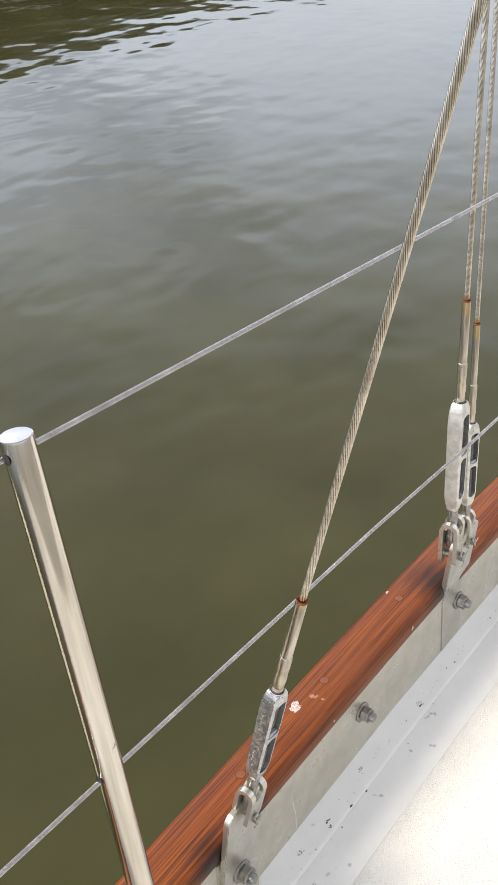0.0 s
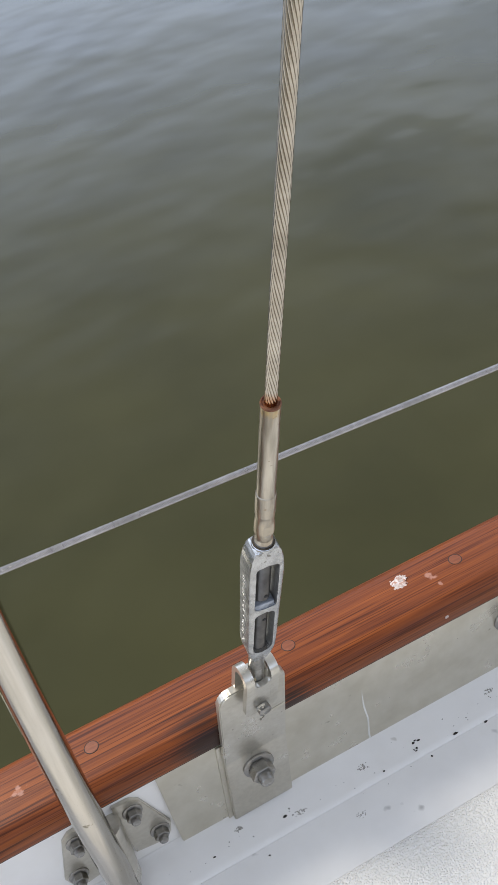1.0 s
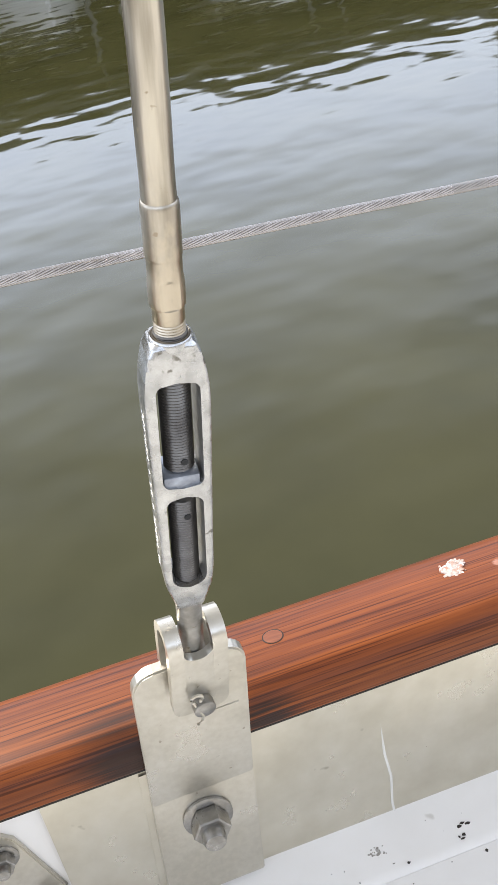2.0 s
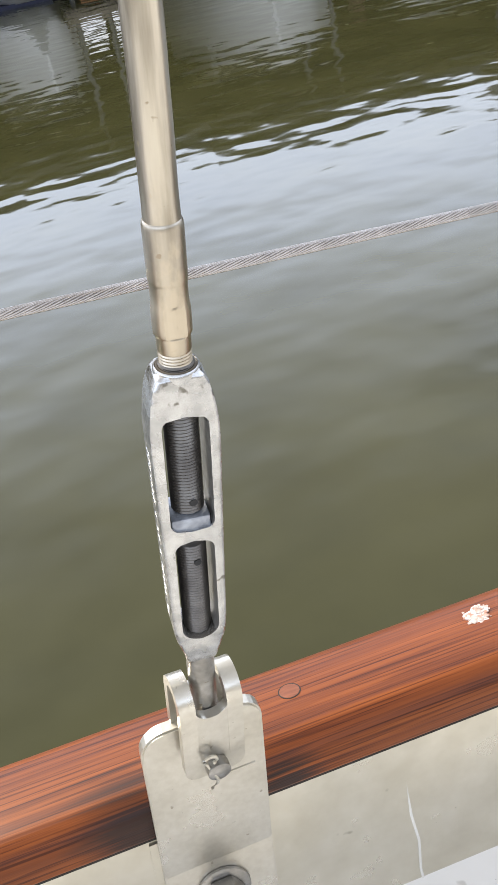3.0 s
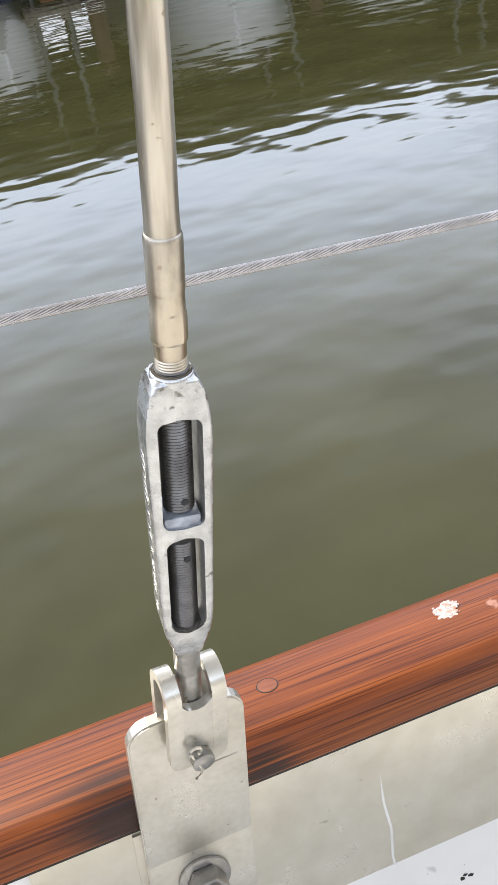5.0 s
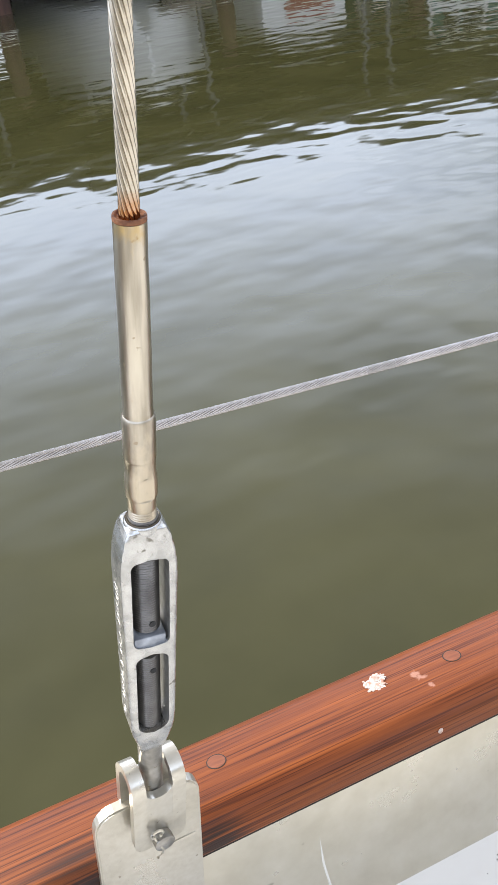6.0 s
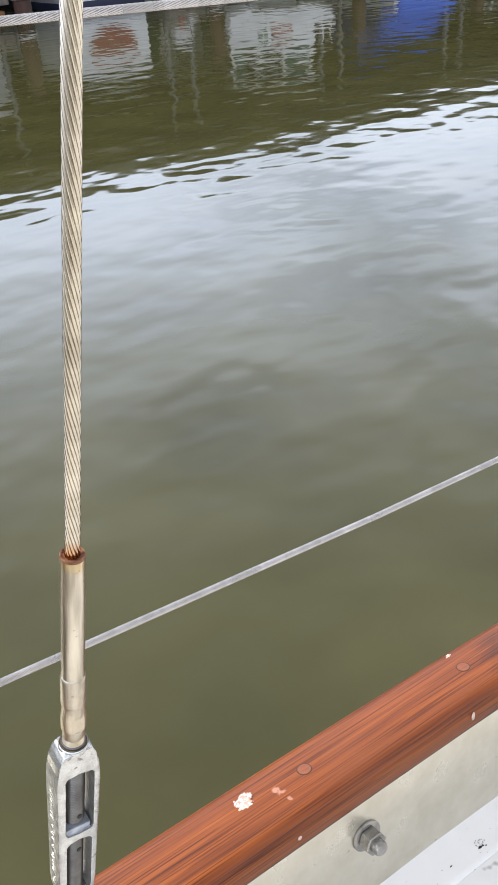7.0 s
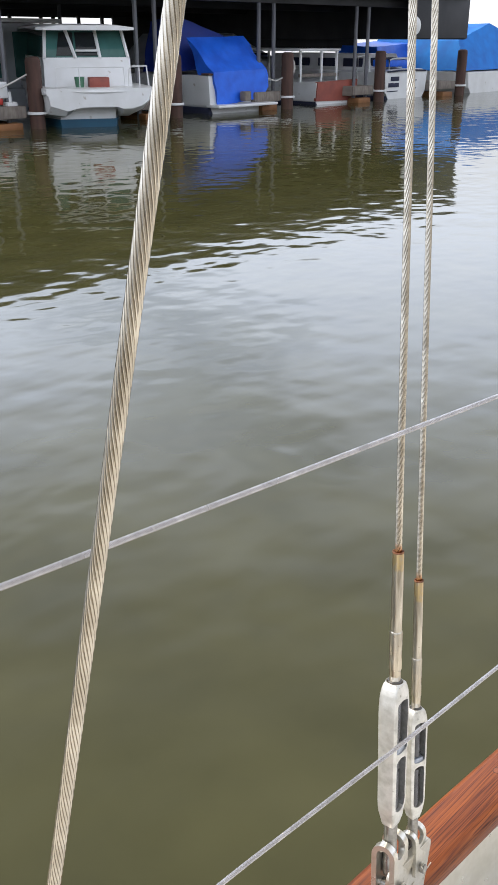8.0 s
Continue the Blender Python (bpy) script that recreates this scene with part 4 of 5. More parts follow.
# added unseen cabin block: closes the boat inboard of the side deck, darkens reflections
bm = bmesh.new()
sweep(bm, [(-1.15, -0.06), (-1.22, 0.42), (-1.28, 0.46), (-2.6, 0.52), (-2.6, -0.06)], X0, X1, 4)
# grey picked so that the polished fittings mirror something dull
UNSEENCABIN = material("reflection_dulling_grey", (0.30, 0.29, 0.27), 0.6, 0.0, (0.24, 0.23, 0.21), 6, grain=0.15)
hull_piece("unseen_cabin_block", bm, UNSEENCABIN, "plain grey unseen cabin block, added to dull reflections", "wall", "structure")

# ---- the marina across the water ----
def flat(name, color, rough=0.5, metal=0.0, second=None, scale=1.5, **k):
    return material(name, color, rough, metal, second, scale, **k)


PILE = flat("creosoted_pile", (0.078, 0.036, 0.025), 0.85, 0, (0.040, 0.022, 0.016), 6, stretch=(1, 1, 0.2), bump=0.3, bump_scale=30)
TIMBER = flat("weathered_dock_timber", (0.20, 0.17, 0.14), 0.85, 0, (0.12, 0.10, 0.085), 4, stretch=(3, 0.4, 1))
HULLWHITE = flat("white_hull_paint", (0.66, 0.66, 0.65), 0.35, 0, (0.58, 0.575, 0.555), 2, spots=(0.40, 0.37, 0.32), spot_scale=5, spot_cut=0.7)
GREYHULL = flat("grey_cabin_paint", (0.42, 0.44, 0.45), 0.5)
BLUE = flat("blue_tarpaulin", (0.006, 0.085, 0.52), 0.5, 0, (0.010, 0.125, 0.66), 3, bump=0.6, bump_scale=5)
PALEBLUE = flat("faded_blue_tarpaulin", (0.004, 0.115, 0.42), 0.85, 0, (0.008, 0.17, 0.54), 2, bump=0.6, bump_scale=4)
DEEPBLUE = flat("deep_blue_canvas", (0.004, 0.022, 0.20), 0.6, 0, (0.006, 0.03, 0.26), 3, bump=0.5, bump_scale=5)
NAVY = flat("navy_canvas", (0.010, 0.014, 0.040), 0.7)
# hull white raised to offset the shade on the bow-out boats
BRIGHTWHITE = flat("brightened_white_gelcoat", (0.80, 0.80, 0.79), 0.3, 0, (0.74, 0.74, 0.72), 2)
BROWNRED = flat("red_brown_paint", (0.27, 0.065, 0.042), 0.6, 0, (0.20, 0.05, 0.035), 3)
BOTTOM = flat("blue_bottom_paint", (0.008, 0.075, 0.13), 0.6)
SHEDROOF = flat("dark_shed_steel", (0.040, 0.038, 0.040), 0.7, 0.0, (0.025, 0.025, 0.027), 1)
POST = flat("grey_steel_post", (0.13, 0.13, 0.14), 0.5, 0.2)
GLASS = flat("green_tinted_glass", (0.045, 0.13, 0.115), 0.1, 0, (0.03, 0.09, 0.08), 2)
DARKGLASS = flat("dark_cabin_glass", (0.012, 0.016, 0.018), 0.1)
FLOAT = flat("orange_dock_float", (0.24, 0.105, 0.035), 0.7, 0, (0.15, 0.06, 0.02), 3)
ROPE = flat("pale_mooring_rope", (0.5, 0.48, 0.44), 0.9)
FAR_Y = 17.7


def far_box(name, size, centre, mat, parent, bevel=0.02, label="", m=None):
    return part(name, box(bmesh.new(), size, centre, bevel, m), mat, parent, label)


def loft(rings):
    """A closed skin through rings of equal length."""
    bm = bmesh.new()
    vs = [[bm.verts.new(p) for p in r] for r in rings]
    k = len(vs[0])
    for a, b in zip(vs, vs[1:]):
        for j in range(k):
            bm.faces.new((a[j], a[(j + 1) % k], b[(j + 1) % k], b[j]))
    bm.faces.new(vs[0][::-1])
    bm.faces.new(vs[-1])
    return bm


def bar(parent, pts, r=0.02, mat=None, name="rail"):
    return part(name, tube(bmesh.new(), pts, r, 6), mat or HULLWHITE, parent)


def drape(bm, amount, seed):
    """Creases a cloth skin."""
    bmesh.ops.subdivide_edges(bm, edges=bm.edges[:], cuts=7, use_grid_fill=True)
    for v in bm.verts:
        n = noise.noise(Vector((v.co.x * 2.1 + seed, v.co.y * 1.7, v.co.z * 2.6)))
        m = noise.noise(Vector((v.co.x * 5.0, v.co.y * 5.0 + seed, v.co.z * 3.0)))
        v.co += Vector((0.4, -1.0, 0.4)) * amount * (n + 0.5 * m)
    return bm


shed = thing("boat_shed", pose(0, FAR_Y, WATER_Z), "long dark open-fronted boat shed on steel posts", "boat shed")
# three roof lengths, stepping down along the basin
for x0_, x1_, drop in ((-21.85, 4.0, 0.42), (4.0, 10.0, 0.22), (10.0, 29.15, 0.0)):
    far_box("roof", (x1_ - x0_ - 0.01, 16, 0.2), ((x0_ + x1_) / 2, 7.6, 3.42 - drop), SHEDROOF, shed)
    far_box("fascia", (x1_ - x0_ - 0.01, 0.12, 0.5), ((x0_ + x1_) / 2, -0.45, 3.32 - drop), SHEDROOF, shed)
far_box("hanging_panel", (3.4, 0.06, 1.5), (27.5, -0.30, 2.58), SHEDROOF, shed)
far_box("back_wall", (51, 0.12, 2.1), (3.65, 15, 1.05), SHEDROOF, shed)
far_box("upper_back_wall", (51, 0.12, 0.5), (3.65, 15, 2.85), SHEDROOF, shed)
far_box("gable_board", (19.1, 0.12, 0.3), (19.6, 15, 3.25), SHEDROOF, shed)
far_box("closed_bay", (3.0, 0.12, 0.6), (27.6, 14.9, 2.35), SHEDROOF, shed)
far_box("end_wall", (0.12, 15.4, 1.6), (29.1, 7.4, 2.6), SHEDROOF, shed)
# dark sheet added over the open end, standing for the shed's dark interior
far_box("dark_interior_sheet", (0.10, 10.6, 0.42), (29.1, 9.7, 1.59), SHEDROOF, shed)
for i in range(44):
    p = far_box("mullion", (0.12, 0.1, 0.7), (0, 0, 0), SHEDROOF, shed, 0)
    p.location = (-18 + i * 1.03 + 0.25 * math.sin(i * 2.3), 14.8, 2.35)
for i in range(11):
    x = -19.6 + i * 4.35
    for dx in (0.0, 0.61):
        p = part("post", lathe(bmesh.new(), [(0.055, -0.5), (0.055, 2.95)], 8), POST, shed)
        p.location = (x + dx - 0.02, 0.35, 0)
    p = part("post", lathe(bmesh.new(), [(0.055, -0.5), (0.055, 2.95)], 8), POST, shed)
    p.location = (x + 2.2, 6.5, 0)
for y in (0.35, 5.0, 10.0):
    far_box("beam", (51, 0.14, 0.20), (3.65, y, 2.82), SHEDROOF, shed)

for x in (-14.0, -9.7, -5.4, -1.1, 3.2, 7.5, 11.95, 16.1, 20.35, 24.75, 29.55):
    p = thing("mooring_pile", pose(x, FAR_Y, WATER_Z), "brown creosoted mooring pile with a white band", "pile", "mooring piles")
    part("timber", lathe(bmesh.new(), [(0.175, -1.5), (0.17, 1.38), (0.155, 1.46), (0.10, 1.49)], 14), PILE, p)
    part("white_band", lathe(bmesh.new(), [(0.20, 0.30), (0.215, 0.31), (0.215, 0.35), (0.20, 0.36)], 14), HULLWHITE, p)
    d = thing("finger_dock", pose(x - 0.75, FAR_Y + 0.1, WATER_Z), "weathered timber finger dock on orange floats", "dock", "finger docks")
    far_box("decking", (1.0, 8.0, 0.10), (0, 4.0, 0.44), TIMBER, d)
    far_box("edge_board", (1.04, 0.06, 0.26), (0, -0.02, 0.36), TIMBER, d)
    far_box("side_board", (0.06, 8.0, 0.26), (-0.5, 4.0, 0.34), TIMBER, d)
    far_box("float", (0.62, 1.0, 0.16), (0.1, 0.46, 0.06), FLOAT, d, 0.03)

# cruiser, bow to the channel
c = thing("cabin_cruiser", pose(12.95, FAR_Y - 0.85, WATER_Z, 0, 0, -28) @ Matrix.Diagonal((0.90, 1, 1.02, 1)), "white cabin cruiser with twin-sponson bow and green-tinted windscreen", "boat")
rings = []
for y, half, lift, top in ((-0.10, 1.30, 0.20, 0.82), (0.08, 1.38, 0.08, 0.825), (0.6, 1.40, 0.0, 0.83), (2.0, 1.40, 0.0, 0.83), (7.0, 1.36, 0.0, 0.83)):
    rings.append([(0.10 + x * half, y, z) for x, z in ((-1, top), (-1.0, 0.70), (-0.97, 0.68), (-0.94, 0.20 + lift * 1.4), (-0.62, 0.17 + lift), (-0.36, 0.44), (0.32, 0.44),
                                                (0.42, 0.20 + lift), (0.60, 0.20 + lift), (0.80, 0.34 + lift * 0.6), (0.93, 0.56), (0.97, 0.68), (1.0, 0.70), (1, top))])
part("hull", loft(rings), HULLWHITE, c, smooth=25)
rings = []
for y, k in ((0.35, 0.72), (0.9, 0.92), (2.0, 1.0), (6.8, 1.0)):
    rings.append([(-1.20 * k, y, 0.46), (0.80 * k, y, 0.46), (0.76 * k, y, 0.17), (-1.16 * k, y, 0.17)])
part("centre_hull", loft(rings), HULLWHITE, c, smooth=20)
rings = []
for y, k in ((0.33, 0.72), (0.88, 0.93), (2.0, 1.01), (6.75, 1.01)):
    rings.append([(-1.20 * k, y, 0.172), (0.79 * k, y, 0.172), (0.70 * k, y, -0.2), (-1.08 * k, y, -0.2)])
part("bottom_paint", loft(rings), BOTTOM, c, "blue antifouled bottom", smooth=20)
bar(c, [(-1.30, 2.5, 0.76), (-1.30, 0.5, 0.76), (-1.24, -0.04, 0.755), (0.1, -0.11, 0.75), (1.44, -0.04, 0.755), (1.50, 0.5, 0.76), (1.50, 2.5, 0.76)], 0.03, HULLWHITE, "rub_rail")
bm = loft([[(-1.12, 0.75, 0.66), (1.12, 0.75, 0.66), (1.10, 0.90, 1.42), (-1.08, 0.90, 1.42)], [(-1.12, 5.2, 0.66), (1.12, 5.2, 0.66), (1.10, 5.2, 1.42), (-1.08, 5.2, 1.42)]])
part("cabin", bm, HULLWHITE, c, smooth=0)
bm = loft([[(-1.04, 0.93, 1.42), (1.04, 0.93, 1.42), (0.94, 1.22, 1.98), (-0.94, 1.22, 1.98)], [(-1.04, 5.0, 1.42), (1.04, 5.0, 1.42), (0.94, 5.0, 1.98), (-0.94, 5.0, 1.98)]])
part("windscreen", bm, GLASS, c, smooth=0)
for x0_, x1_ in ((-0.75, -0.30), (-0.24, 0.30)):
    bm = loft([[(x0_, 0.935, 1.46), (x1_, 0.935, 1.46), (x1_ * 0.94, 1.16, 1.93), (x0_ * 0.94 if x0_ > -0.5 else -0.62, 1.16, 1.93)],
               [(x0_, 0.99, 1.46), (x1_, 0.99, 1.46), (x1_ * 0.94, 1.21, 1.93), (x0_ * 0.94 if x0_ > -0.5 else -0.62, 1.21, 1.93)]])
    part("dark_pane", bm, DARKGLASS, c, smooth=0)
for xa, xb in ((-1.06, -0.96), (-0.28, -0.46), (0.34, 0.28), (1.06, 0.96)):
    bar(c, [(xa, 0.90, 1.40), (xb, 1.19, 2.0)], 0.045, HULLWHITE, "pillar")
bar(c, [(-0.26, 0.95, 1.56), (0.33, 0.95, 1.56)], 0.025, HULLWHITE, "window_bar")
rings = []
for y, w, z in ((0.72, 1.05, 2.02), (0.80, 1.22, 2.03), (3.0, 1.28, 2.08), (5.4, 1.22, 2.05)):
    rings.append([(-w, y, z - 0.05), (w, y, z - 0.05), (w, y, z), (w * 0.6, y, z + 0.05), (-w * 0.6, y, z + 0.05), (-w, y, z)])
part("cabin_roof", loft(rings), HULLWHITE, c, smooth=0)
far_box("deck_box", (0.50, 0.3, 0.22), (0.18, 0.45, 0.92), BROWNRED, c, 0.02, "brown deck box")
GREEN = flat("green_bucket", (0.06, 0.17, 0.10), 0.5)
part("bucket", lathe(bmesh.new(), [(0.10, 0.80), (0.13, 1.04)], 12, pose(-0.30, 0.42, 0)), GREEN, c)
bar(c, [(0.95, 0.5, 0.80), (0.98, 0.5, 1.18), (1.05, 0.5, 1.24), (1.45, 0.6, 1.24), (1.5, 0.6, 0.80)])
bar(c, [(1.25, 0.55, 0.80), (1.25, 0.55, 1.24)], 0.016)
bar(c, [(-0.9, 0.1, 0.80), (-0.9, 0.1, 1.24), (0.75, 0.1, 1.24), (0.78, 0.1, 0.80)], 0.012)
bar(c, [(-0.35, 0.1, 0.80), (-0.35, 0.1, 1.24)], 0.012)

# boat under a bright blue tarpaulin, stern to the channel
c = thing("covered_boat", pose(18.55, FAR_Y + 0.2, WATER_Z), "white motor boat half covered with a bright blue tarpaulin", "boat")
rings = [[(-1.1, y, 0.95), (-1.05, y, 0.22), (-0.9, y, -0.1), (0.9, y, -0.1), (1.05, y, 0.22), (1.1, y, 0.95)] for y in (0.0, 3.0, 6.5)]
part("hull", loft(rings), HULLWHITE, c, smooth=20)
far_box("swim_platform", (2.3, 0.5, 0.07), (0, -0.2, 0.20), HULLWHITE, c, 0.02)
far_box("dark_waterline", (2.2, 6.4, 0.26), (0, 3.22, 0.03), NAVY, c, 0.02)
bm = loft([[(-0.98, -0.06, 1.02), (1.04, -0.06, 1.08), (1.12, -0.10, 0.62), (0.95, -0.10, 0.36), (-0.20, -0.10, 0.24), (-0.82, -0.10, 0.22), (-0.90, -0.08, 0.62)],
           [(-1.15, 0.75, 1.86), (0.98, 0.75, 1.90), (1.12, 0.6, 0.98), (0.95, 0.4, 0.9), (-0.20, 0.4, 0.9), (-0.82, 0.4, 0.9), (-0.98, 0.5, 0.98)]])
part("tarpaulin", drape(bm, 0.05, 3), BLUE, c, "bright blue creased tarpaulin", smooth=30)
bm = loft([[(-1.2, 1.2, 1.0), (1.1, 1.2, 1.2), (1.0, 1.5, 1.9), (-1.1, 1.3, 2.42)], [(-1.1, 2.6, 1.0), (1.1, 2.6, 1.2), (0.9, 2.5, 2.0), (-0.9, 2.5, 2.25)]])
part("canopy", drape(bm, 0.05, 8), DEEPBLUE, c, "dark blue canopy", smooth=30)
far_box("transom_bracket", (0.26, 0.2, 0.24), (0.05, -0.25, 0.42), TIMBER, c, 0.03)
far_box("timber_cap", (0.35, 0.3, 0.05), (-0.95, 0.1, 0.98), PILE, c, 0.01)

# flat boat with a red-brown transom
c = thing("pontoon_boat", pose(23.2, FAR_Y + 0.5, WATER_Z), "white and red-brown flat boat with a light canopy frame", "boat")
rings = [[(-0.98, y, 0.62), (-0.98, y, 0.10), (-0.8, y, -0.1), (0.8, y, -0.1), (0.98, y, 0.10), (0.98, y, 0.62)] for y in (0.0, 3.0, 6.0)]
part("hull", loft(rings), HULLWHITE, c, smooth=20)
bm = loft([[(-0.99, -0.03, 0.10), (0.97, -0.03, 0.06), (1.0, -0.05, 0.68), (-0.93, -0.05, 0.64)], [(-0.99, 0.06, 0.10), (0.97, 0.06, 0.06), (1.0, 0.06, 0.68), (-0.93, 0.06, 0.64)]])
part("red_transom", bm, BROWNRED, c, "faded red-brown transom", smooth=0)
far_box("canopy", (2.0, 3.4, 0.07), (-0.05, 2.3, 1.52), HULLWHITE, c, 0.03)
for x, y in ((-0.9, 0.7), (-0.9, 3.6), (0.1, 0.7), (0.85, 0.7), (0.85, 3.6)):
    far_box("canopy_post", (0.07, 0.07, 0.9), (x, y, 1.07), HULLWHITE, c, 0.01)
far_box("coaming", (1.9, 0.06, 0.10), (0, 0.7, 0.80), TIMBER, c, 0.01)
far_box("waterline", (1.94, 6, 0.12), (0, 3.02, 0.02), NAVY, c, 0.01)

# lettered transom
c = thing("sport_boat", pose(26.95, FAR_Y + 0.5, WATER_Z), "white sport boat with a lettered transom and blue windows", "boat")
rings = [[(-1.22, y, 0.82), (-1.15, y, 0.2), (-0.9, y, -0.1), (0.9, y, -0.1), (1.15, y, 0.2), (1.22, y, 0.82), (0.9, y, 0.90), (-0.9, y, 0.90)] for y in (0.0, 3.0, 6.5)]
part("hull", loft(rings), HULLWHITE, c, smooth=20)
far_box("waterline", (2.2, 6.4, 0.14), (0, 3.22, 0.03), NAVY, c, 0.02)
bm = loft([[(-1.05, 0.9, 0.86), (1.05, 0.9, 0.86), (0.9, 1.1, 1.36), (-0.9, 1.1, 1.36)], [(-1.05, 5.4, 0.86), (1.05, 5.4, 0.86), (0.9, 5.2, 1.36), (-0.9, 5.2, 1.36)]])
part("cabin", bm, HULLWHITE, c, smooth=0)
for y in (1.5, 2.6, 3.8):
    far_box("side_window", (0.06, 0.8, 0.26), (-1.0, y, 1.1), NAVY, c, 0.01)
far_box("rear_window", (1.4, 0.06, 0.26), (0, 0.97, 1.12), NAVY, c, 0.01)
far_box("canvas_top", (1.5, 0.7, 0.22), (0.1, 0.62, 1.08), BLUE, c, 0.05, "blue canvas over the cockpit")
bar(c, [(-0.65, 0.26, 0.86), (-0.65, 0.27, 1.18), (-0.4, 0.26, 1.23), (0.6, 0.26, 1.23), (0.85, 0.27, 1.18), (0.85, 0.26, 0.86)], 0.03)
bar(c, [(-1.1, -0.02, 0.84), (-0.4, -0.05, 0.87), (0.4, -0.05, 0.87), (1.1, -0.02, 0.84)], 0.03, NAVY, "rub_strake")
for x, z, w, h in ((-0.66, 0.62, 0.46, 0.13), (-0.72, 0.43, 0.58, 0.13), (0.35, 0.55, 0.5, 0.03), (-0.78, 0.24, 0.60, 0.025), (0.4, 0.3, 0.4, 0.03)):
    far_box("letter_bar", (w, 0.02, h), (x, -0.012, z), NAVY, c, 0.004)
bar(c, [(-1.9, 0.6, 0.6), (-1.9, 0.6, 1.3), (-1.2, 0.7, 1.34), (-1.15, 0.7, 0.6)], 0.03)

c = thing("covered_boat", pose(33.1, FAR_Y + 0.4, WATER_Z), "white boat under a large faded blue tarpaulin", "boat")
rings = [[(-2.6 * s, y, 0.72), (-2.5 * s, y, 0.2), (-2.2 * s, y, -0.1), (2.2, y, -0.1), (2.5, y, 0.2), (2.6, y, 0.72)] for y, s in ((0.0, 0.92), (0.5, 1.0), (5.0, 1.0))]
part("hull", loft(rings), HULLWHITE, c, smooth=20)
bm = loft([[(-2.4, 0.2, 0.75), (2.4, 0.2, 0.8), (2.2, 0.8, 1.9), (0.4, 1.0, 2.35), (-2.0, 0.8, 1.75)], [(-2.4, 4.6, 0.75), (2.4, 4.6, 0.8), (2.2, 4.4, 1.9), (0.4, 4.4, 2.4), (-2.0, 4.4, 1.8)]])
part("tarpaulin", drape(bm, 0.09, 5), PALEBLUE, c, "faded blue creased tarpaulin", smooth=30)

c = thing("covered_boat", pose(30.0, FAR_Y + 3.0, WATER_Z), "boat under a bright blue tarpaulin beside the shed's end", "boat")
rings = [[(-1.3, y, 0.8), (-1.1, y, -0.1), (1.1, y, -0.1), (1.3, y, 0.8)] for y in (0.0, 2.2)]
part("hull", loft(rings), HULLWHITE, c, smooth=20)
bm = loft([[(-1.3, -0.05, 0.8), (1.3, -0.05, 0.8), (1.1, 0.3, 1.65), (-1.0, 0.3, 1.55)], [(-1.3, 2.2, 0.8), (1.3, 2.2, 0.8), (1.1, 1.9, 1.75), (-1.0, 1.9, 1.6)]])
part("tarpaulin", drape(bm, 0.08, 2), BLUE, c, smooth=30)

c = thing("covered_boat", pose(9.19, FAR_Y - 0.1, WATER_Z), "red-brown boat with a white cover hanging round its stern", "boat")
rings = [[(-0.95, y, 1.15), (-0.93, y, 0.2), (-0.75, y, -0.1), (0.75, y, -0.1), (0.93, y, 0.2), (0.95, y, 1.15), (0.6, y, 1.3), (-0.6, y, 1.3)] for y in (0.0, 3.0, 6.5)]
part("hull", loft(rings), HULLWHITE, c, smooth=20)
ring = [(0.10 + 0.56 * math.cos(math.pi + math.pi * k / 12), 0.88 + 0.50 * math.sin(math.pi + math.pi * k / 12)) for k in range(13)]
bm = bmesh.new()
slab(bm, ring, 0.06, pose(0, -0.05, 0))
part("red_panel", bm, BROWNRED, c, "red-brown panel framed by the cover")
far_box("dark_waterline", (1.88, 6.4, 0.16), (0, 3.18, 0.05), NAVY, c, 0.02)
bar(c, [(-0.93, -0.06, 0.22), (0.93, -0.06, 0.24)], 0.03, GREYHULL, "rub_strake")
bar(c, [(-0.6, 0.2, 1.25), (-0.5, 0.2, 1.5), (0.6, 0.2, 1.5), (0.7, 0.2, 1.25)], 0.02)


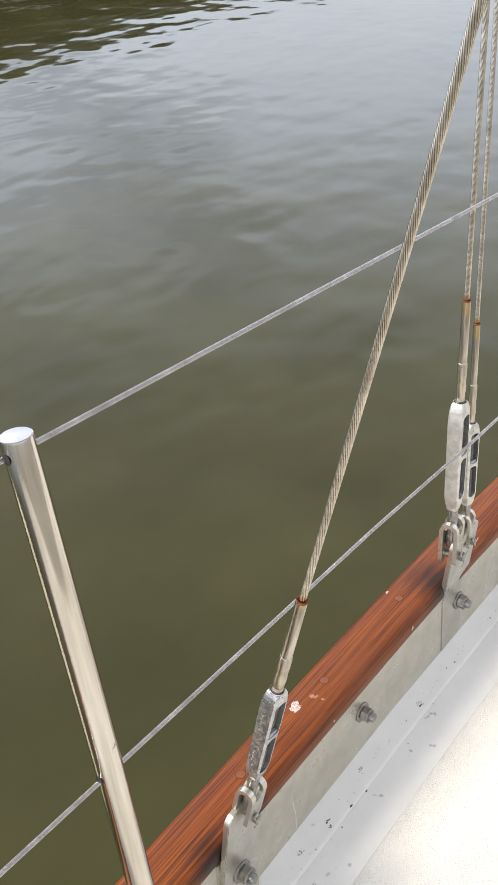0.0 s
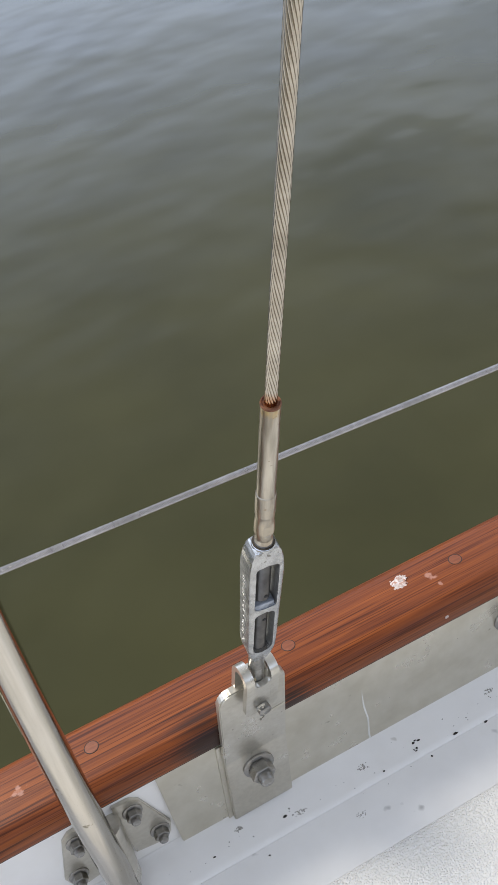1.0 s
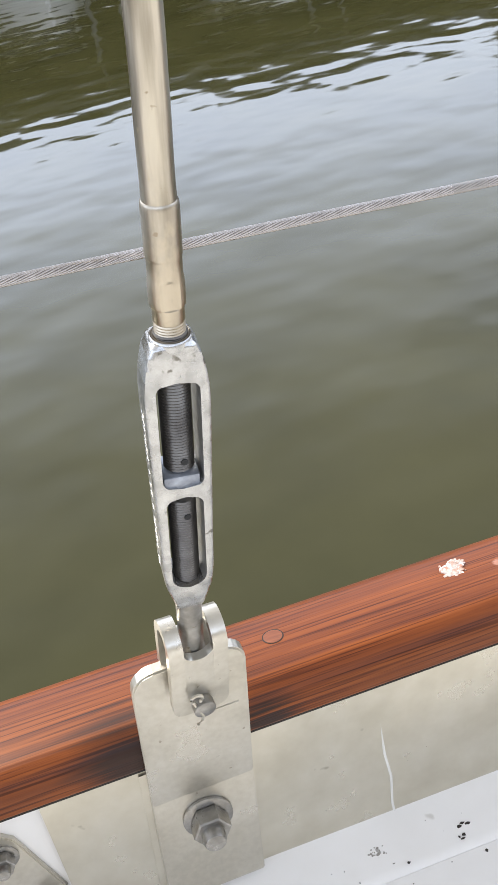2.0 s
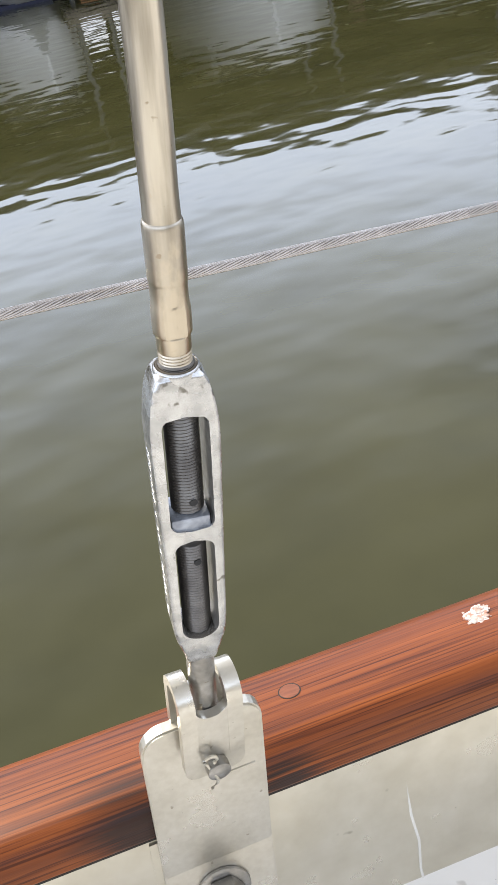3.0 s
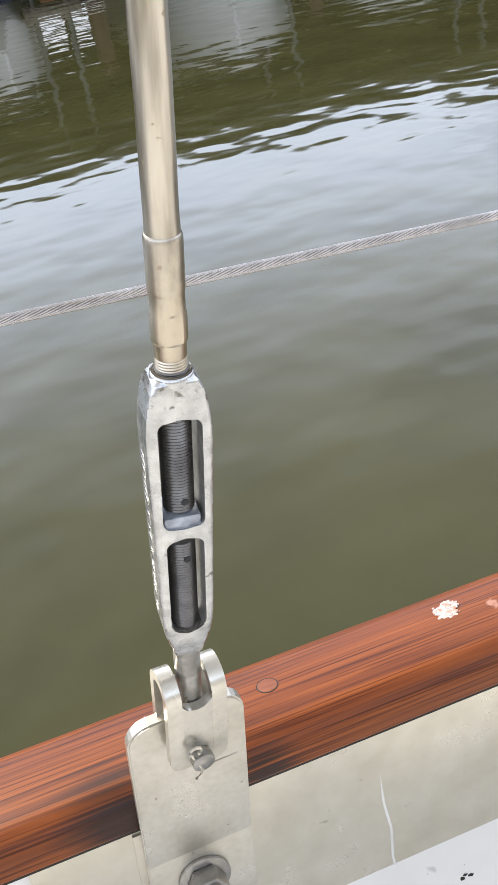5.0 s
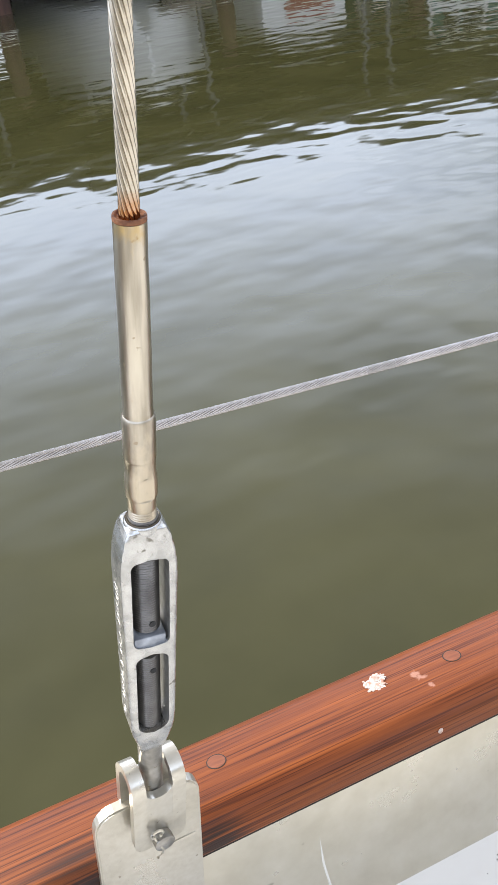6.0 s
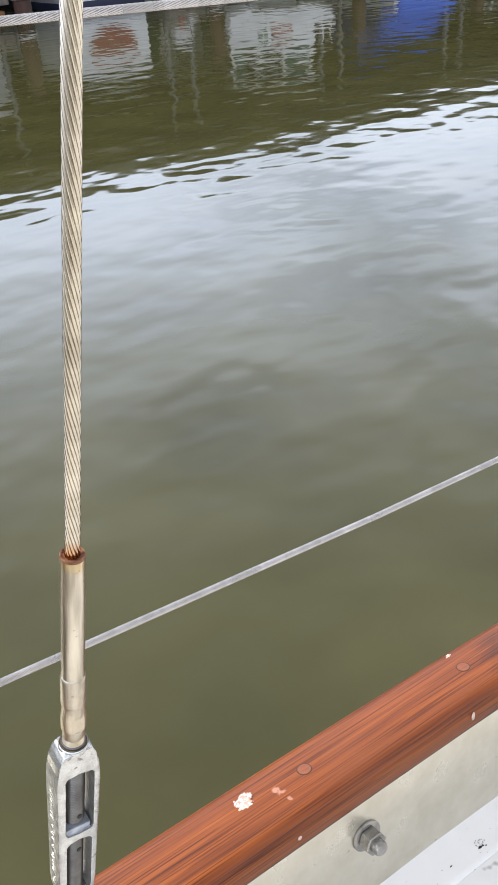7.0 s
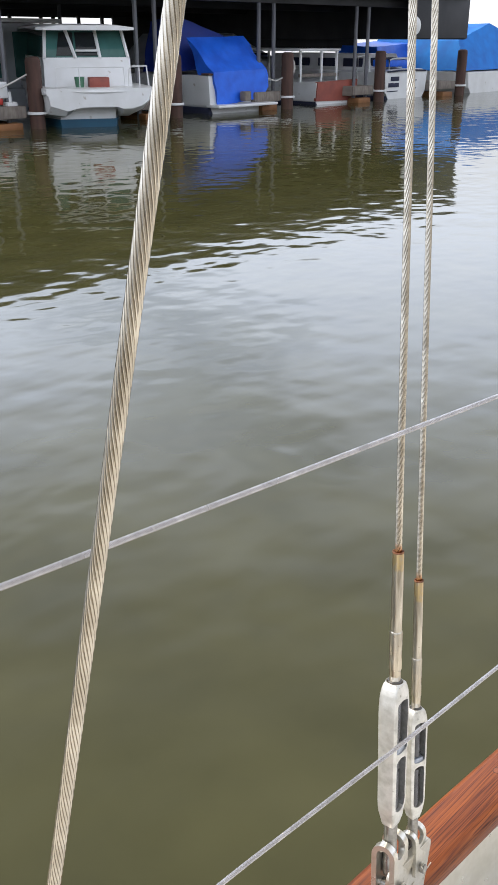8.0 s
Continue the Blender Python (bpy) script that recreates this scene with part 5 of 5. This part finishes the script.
def bow_boat(x, w_left, w_right, high, label, step=0.8):
    """Motor boat with its flared bow to the channel; x: its stem."""
    c = thing("motor_boat", pose(x, FAR_Y + 0.2, WATER_Z), label, "boat")
    rings = []
    for y, k, keel in ((-0.75, 0.02, 0.75), (-0.45, 0.22, 0.30), (0.1, 0.52, 0.0), (0.9, 0.82, -0.1), (2.2, 1.0, -0.15), (7.0, 0.98, -0.15)):
        a, b = -w_left * k, w_right * k
        rings.append([(a, y, high), (a * 0.96, y, high - 0.12), (a * 0.80, y, max(keel, 0.25)), (a * 0.30, y, keel), (b * 0.30, y, keel), (b * step, y, max(keel, 0.25)), (b * 0.98, y, max(keel + 0.1, 0.46)), (b, y, high)])
    part("hull", loft(rings), BRIGHTWHITE, c, smooth=30)
    rings = [[(-w_left * k * 0.8, y, 0.07), (-w_left * k * 0.75, y, -0.1), (w_right * k * step * 0.94, y, -0.1), (w_right * k * step, y, 0.07)] for y, k in ((0.0, 0.50), (0.88, 0.84), (2.2, 1.02), (6.9, 1.0))]
    part("dark_waterline", loft(rings), NAVY, c, smooth=0)
    rings = [[(-w_left * 0.75, y, high), (w_right * 0.75, y, high), (w_right * 0.62, y + 0.35, high + 0.75), (-w_left * 0.62, y + 0.35, high + 0.75)] for y in (1.6, 5.6)]
    part("cabin", loft(rings), HULLWHITE, c, smooth=0)
    far_box("windscreen", (w_left + w_right - 0.9, 0.05, 0.34), ((w_right - w_left) / 2, 1.72, high + 0.45), DARKGLASS, c, 0.01)
    bar(c, [(-w_left * 0.8, 1.2, high), (-w_left * 0.6, 0.5, high + 0.4), (0, -0.6, high + 0.45), (w_right * 0.6, 0.5, high + 0.4), (w_right * 0.8, 1.2, high)], 0.02, POST, "bow_rail")


bow_boat(5.65, 1.10, 2.05, 1.70, "white motor boat moored bow out under the shed", 0.58)
bow_boat(1.36, 1.45, 1.05, 1.40, "white motor boat moored bow out beside a finger dock")

c = thing("houseboat", pose(13.3, FAR_Y + 4.6, WATER_Z), "grey houseboat with tall windows behind the docks", "houseboat")
far_box("hull", (4.6, 6, 0.7), (0, 2.0, 0.3), GREYHULL, c)
far_box("cabin", (4.4, 5, 1.6), (0, 2.0, 1.4), GREYHULL, c)
far_box("roof_edge", (4.7, 5.3, 0.10), (0, 2.0, 2.27), HULLWHITE, c)
for x in (-1.6, -0.7, 0.2, 1.1, 1.8):
    far_box("window", (0.5, 0.05, 1.1), (x, -0.52, 1.45), GLASS, c, 0.01)
    far_box("window_frame", (0.06, 0.07, 1.4), (x + 0.34, -0.53, 1.4), HULLWHITE, c, 0.01)

c = thing("motor_yacht", pose(25.2, FAR_Y + 6.0, WATER_Z), "grey cabin motor yacht deep inside the shed", "boat")
rings = [[(-2.0, y, 1.1), (-1.8, y, -0.1), (1.8, y, -0.1), (2.0, y, 1.1)] for y in (0.0, 6.0)]
part("hull", loft(rings), GREYHULL, c, smooth=20)
bm = loft([[(-1.9, 0.4, 1.1), (1.9, 0.4, 1.1), (1.0, 0.9, 1.6), (0.2, 1.1, 2.0), (-0.8, 1.1, 2.0)], [(-1.9, 5, 1.1), (1.9, 5, 1.1), (1.0, 5, 1.6), (0.2, 5, 2.0), (-0.8, 5, 2.0)]])
part("cabin", bm, GREYHULL, c, smooth=0)
far_box("window_band", (2.6, 0.05, 0.2), (0, 0.42, 1.25), DARKGLASS, c, 0.01)

# dock furniture
d = thing("power_pedestal", pose(11.2, FAR_Y + 0.35, WATER_Z + 0.49), "white dock power pedestal with a red plug", "pedestal")
far_box("cabinet", (0.42, 0.25, 0.34), (0, 0, 0.33), HULLWHITE, d, 0.03)
far_box("stem", (0.10, 0.10, 0.30), (0.28, 0, 0.14), HULLWHITE, d, 0.01)
far_box("foot", (0.26, 0.2, 0.12), (0.28, -0.05, 0.02), HULLWHITE, d, 0.02)
RED = flat("red_plug_plastic", (0.45, 0.03, 0.02), 0.4)
far_box("plug", (0.12, 0.1, 0.14), (0.02, -0.05, 0.10), RED, d, 0.02)
d = thing("dock_ladder", pose(20.62, FAR_Y + 0.2, WATER_Z + 0.45), "white dock ladder with a coiled hose", "ladder")
for x in (-0.14, 0.14):
    bar(d, [(x, 0, 0), (x, 0, 1.05)], 0.03, HULLWHITE, "upright")
for z in (0.1, 0.35, 0.6, 0.85, 1.0):
    bar(d, [(-0.14, 0, z), (0.14, 0, z)], 0.022, HULLWHITE, "rung")
bm = tube(bmesh.new(), [(0.16 * math.cos(a * 0.5236), -0.06, 0.62 + 0.24 * math.sin(a * 0.5236)) for a in range(13)], 0.05, 8)
part("hose_coil", bm, ROPE, d)
d = thing("round_fender", pose(25.95, FAR_Y - 0.4, WATER_Z + 2.2), "white round fender hung on the shed panel", "fender")
part("disc", lathe(bmesh.new(), [(0.10, -0.06), (0.24, -0.04), (0.27, 0), (0.24, 0.04), (0.10, 0.06)], 20, pose(0, 0, 0, 90)), HULLWHITE, d)
for pts in ([(10.35, 17.6, 0.95), (10.8, 17.7, 0.78), (11.4, 17.8, 0.95), (11.95, 17.7, 1.2)], [(10.35, 17.6, 0.95), (10.7, 17.7, 0.6), (11.1, 17.9, 0.5)], [(16.1, 17.7, 0.95), (15.9, 17.9, 0.75), (15.6, 18.2, 0.72)],
            [(20.35, 17.7, 0.9), (20.0, 17.8, 0.75), (19.6, 17.9, 0.85)], [(29.55, 17.7, 0.9), (30.1, 17.9, 0.62), (30.6, 18.2, 0.7)]):
    r = thing("mooring_line", pose(0, 0, WATER_Z), "pale slack mooring line", "rope", "mooring lines")
    fine = []
    for a, b in zip(pts, pts[1:]):
        for k in range(4):
            fine.append(Vector(a).lerp(Vector(b), k / 4))
    fine.append(Vector(pts[-1]))
    part("rope", tube(bmesh.new(), fine, 0.02, 6), ROPE, r)
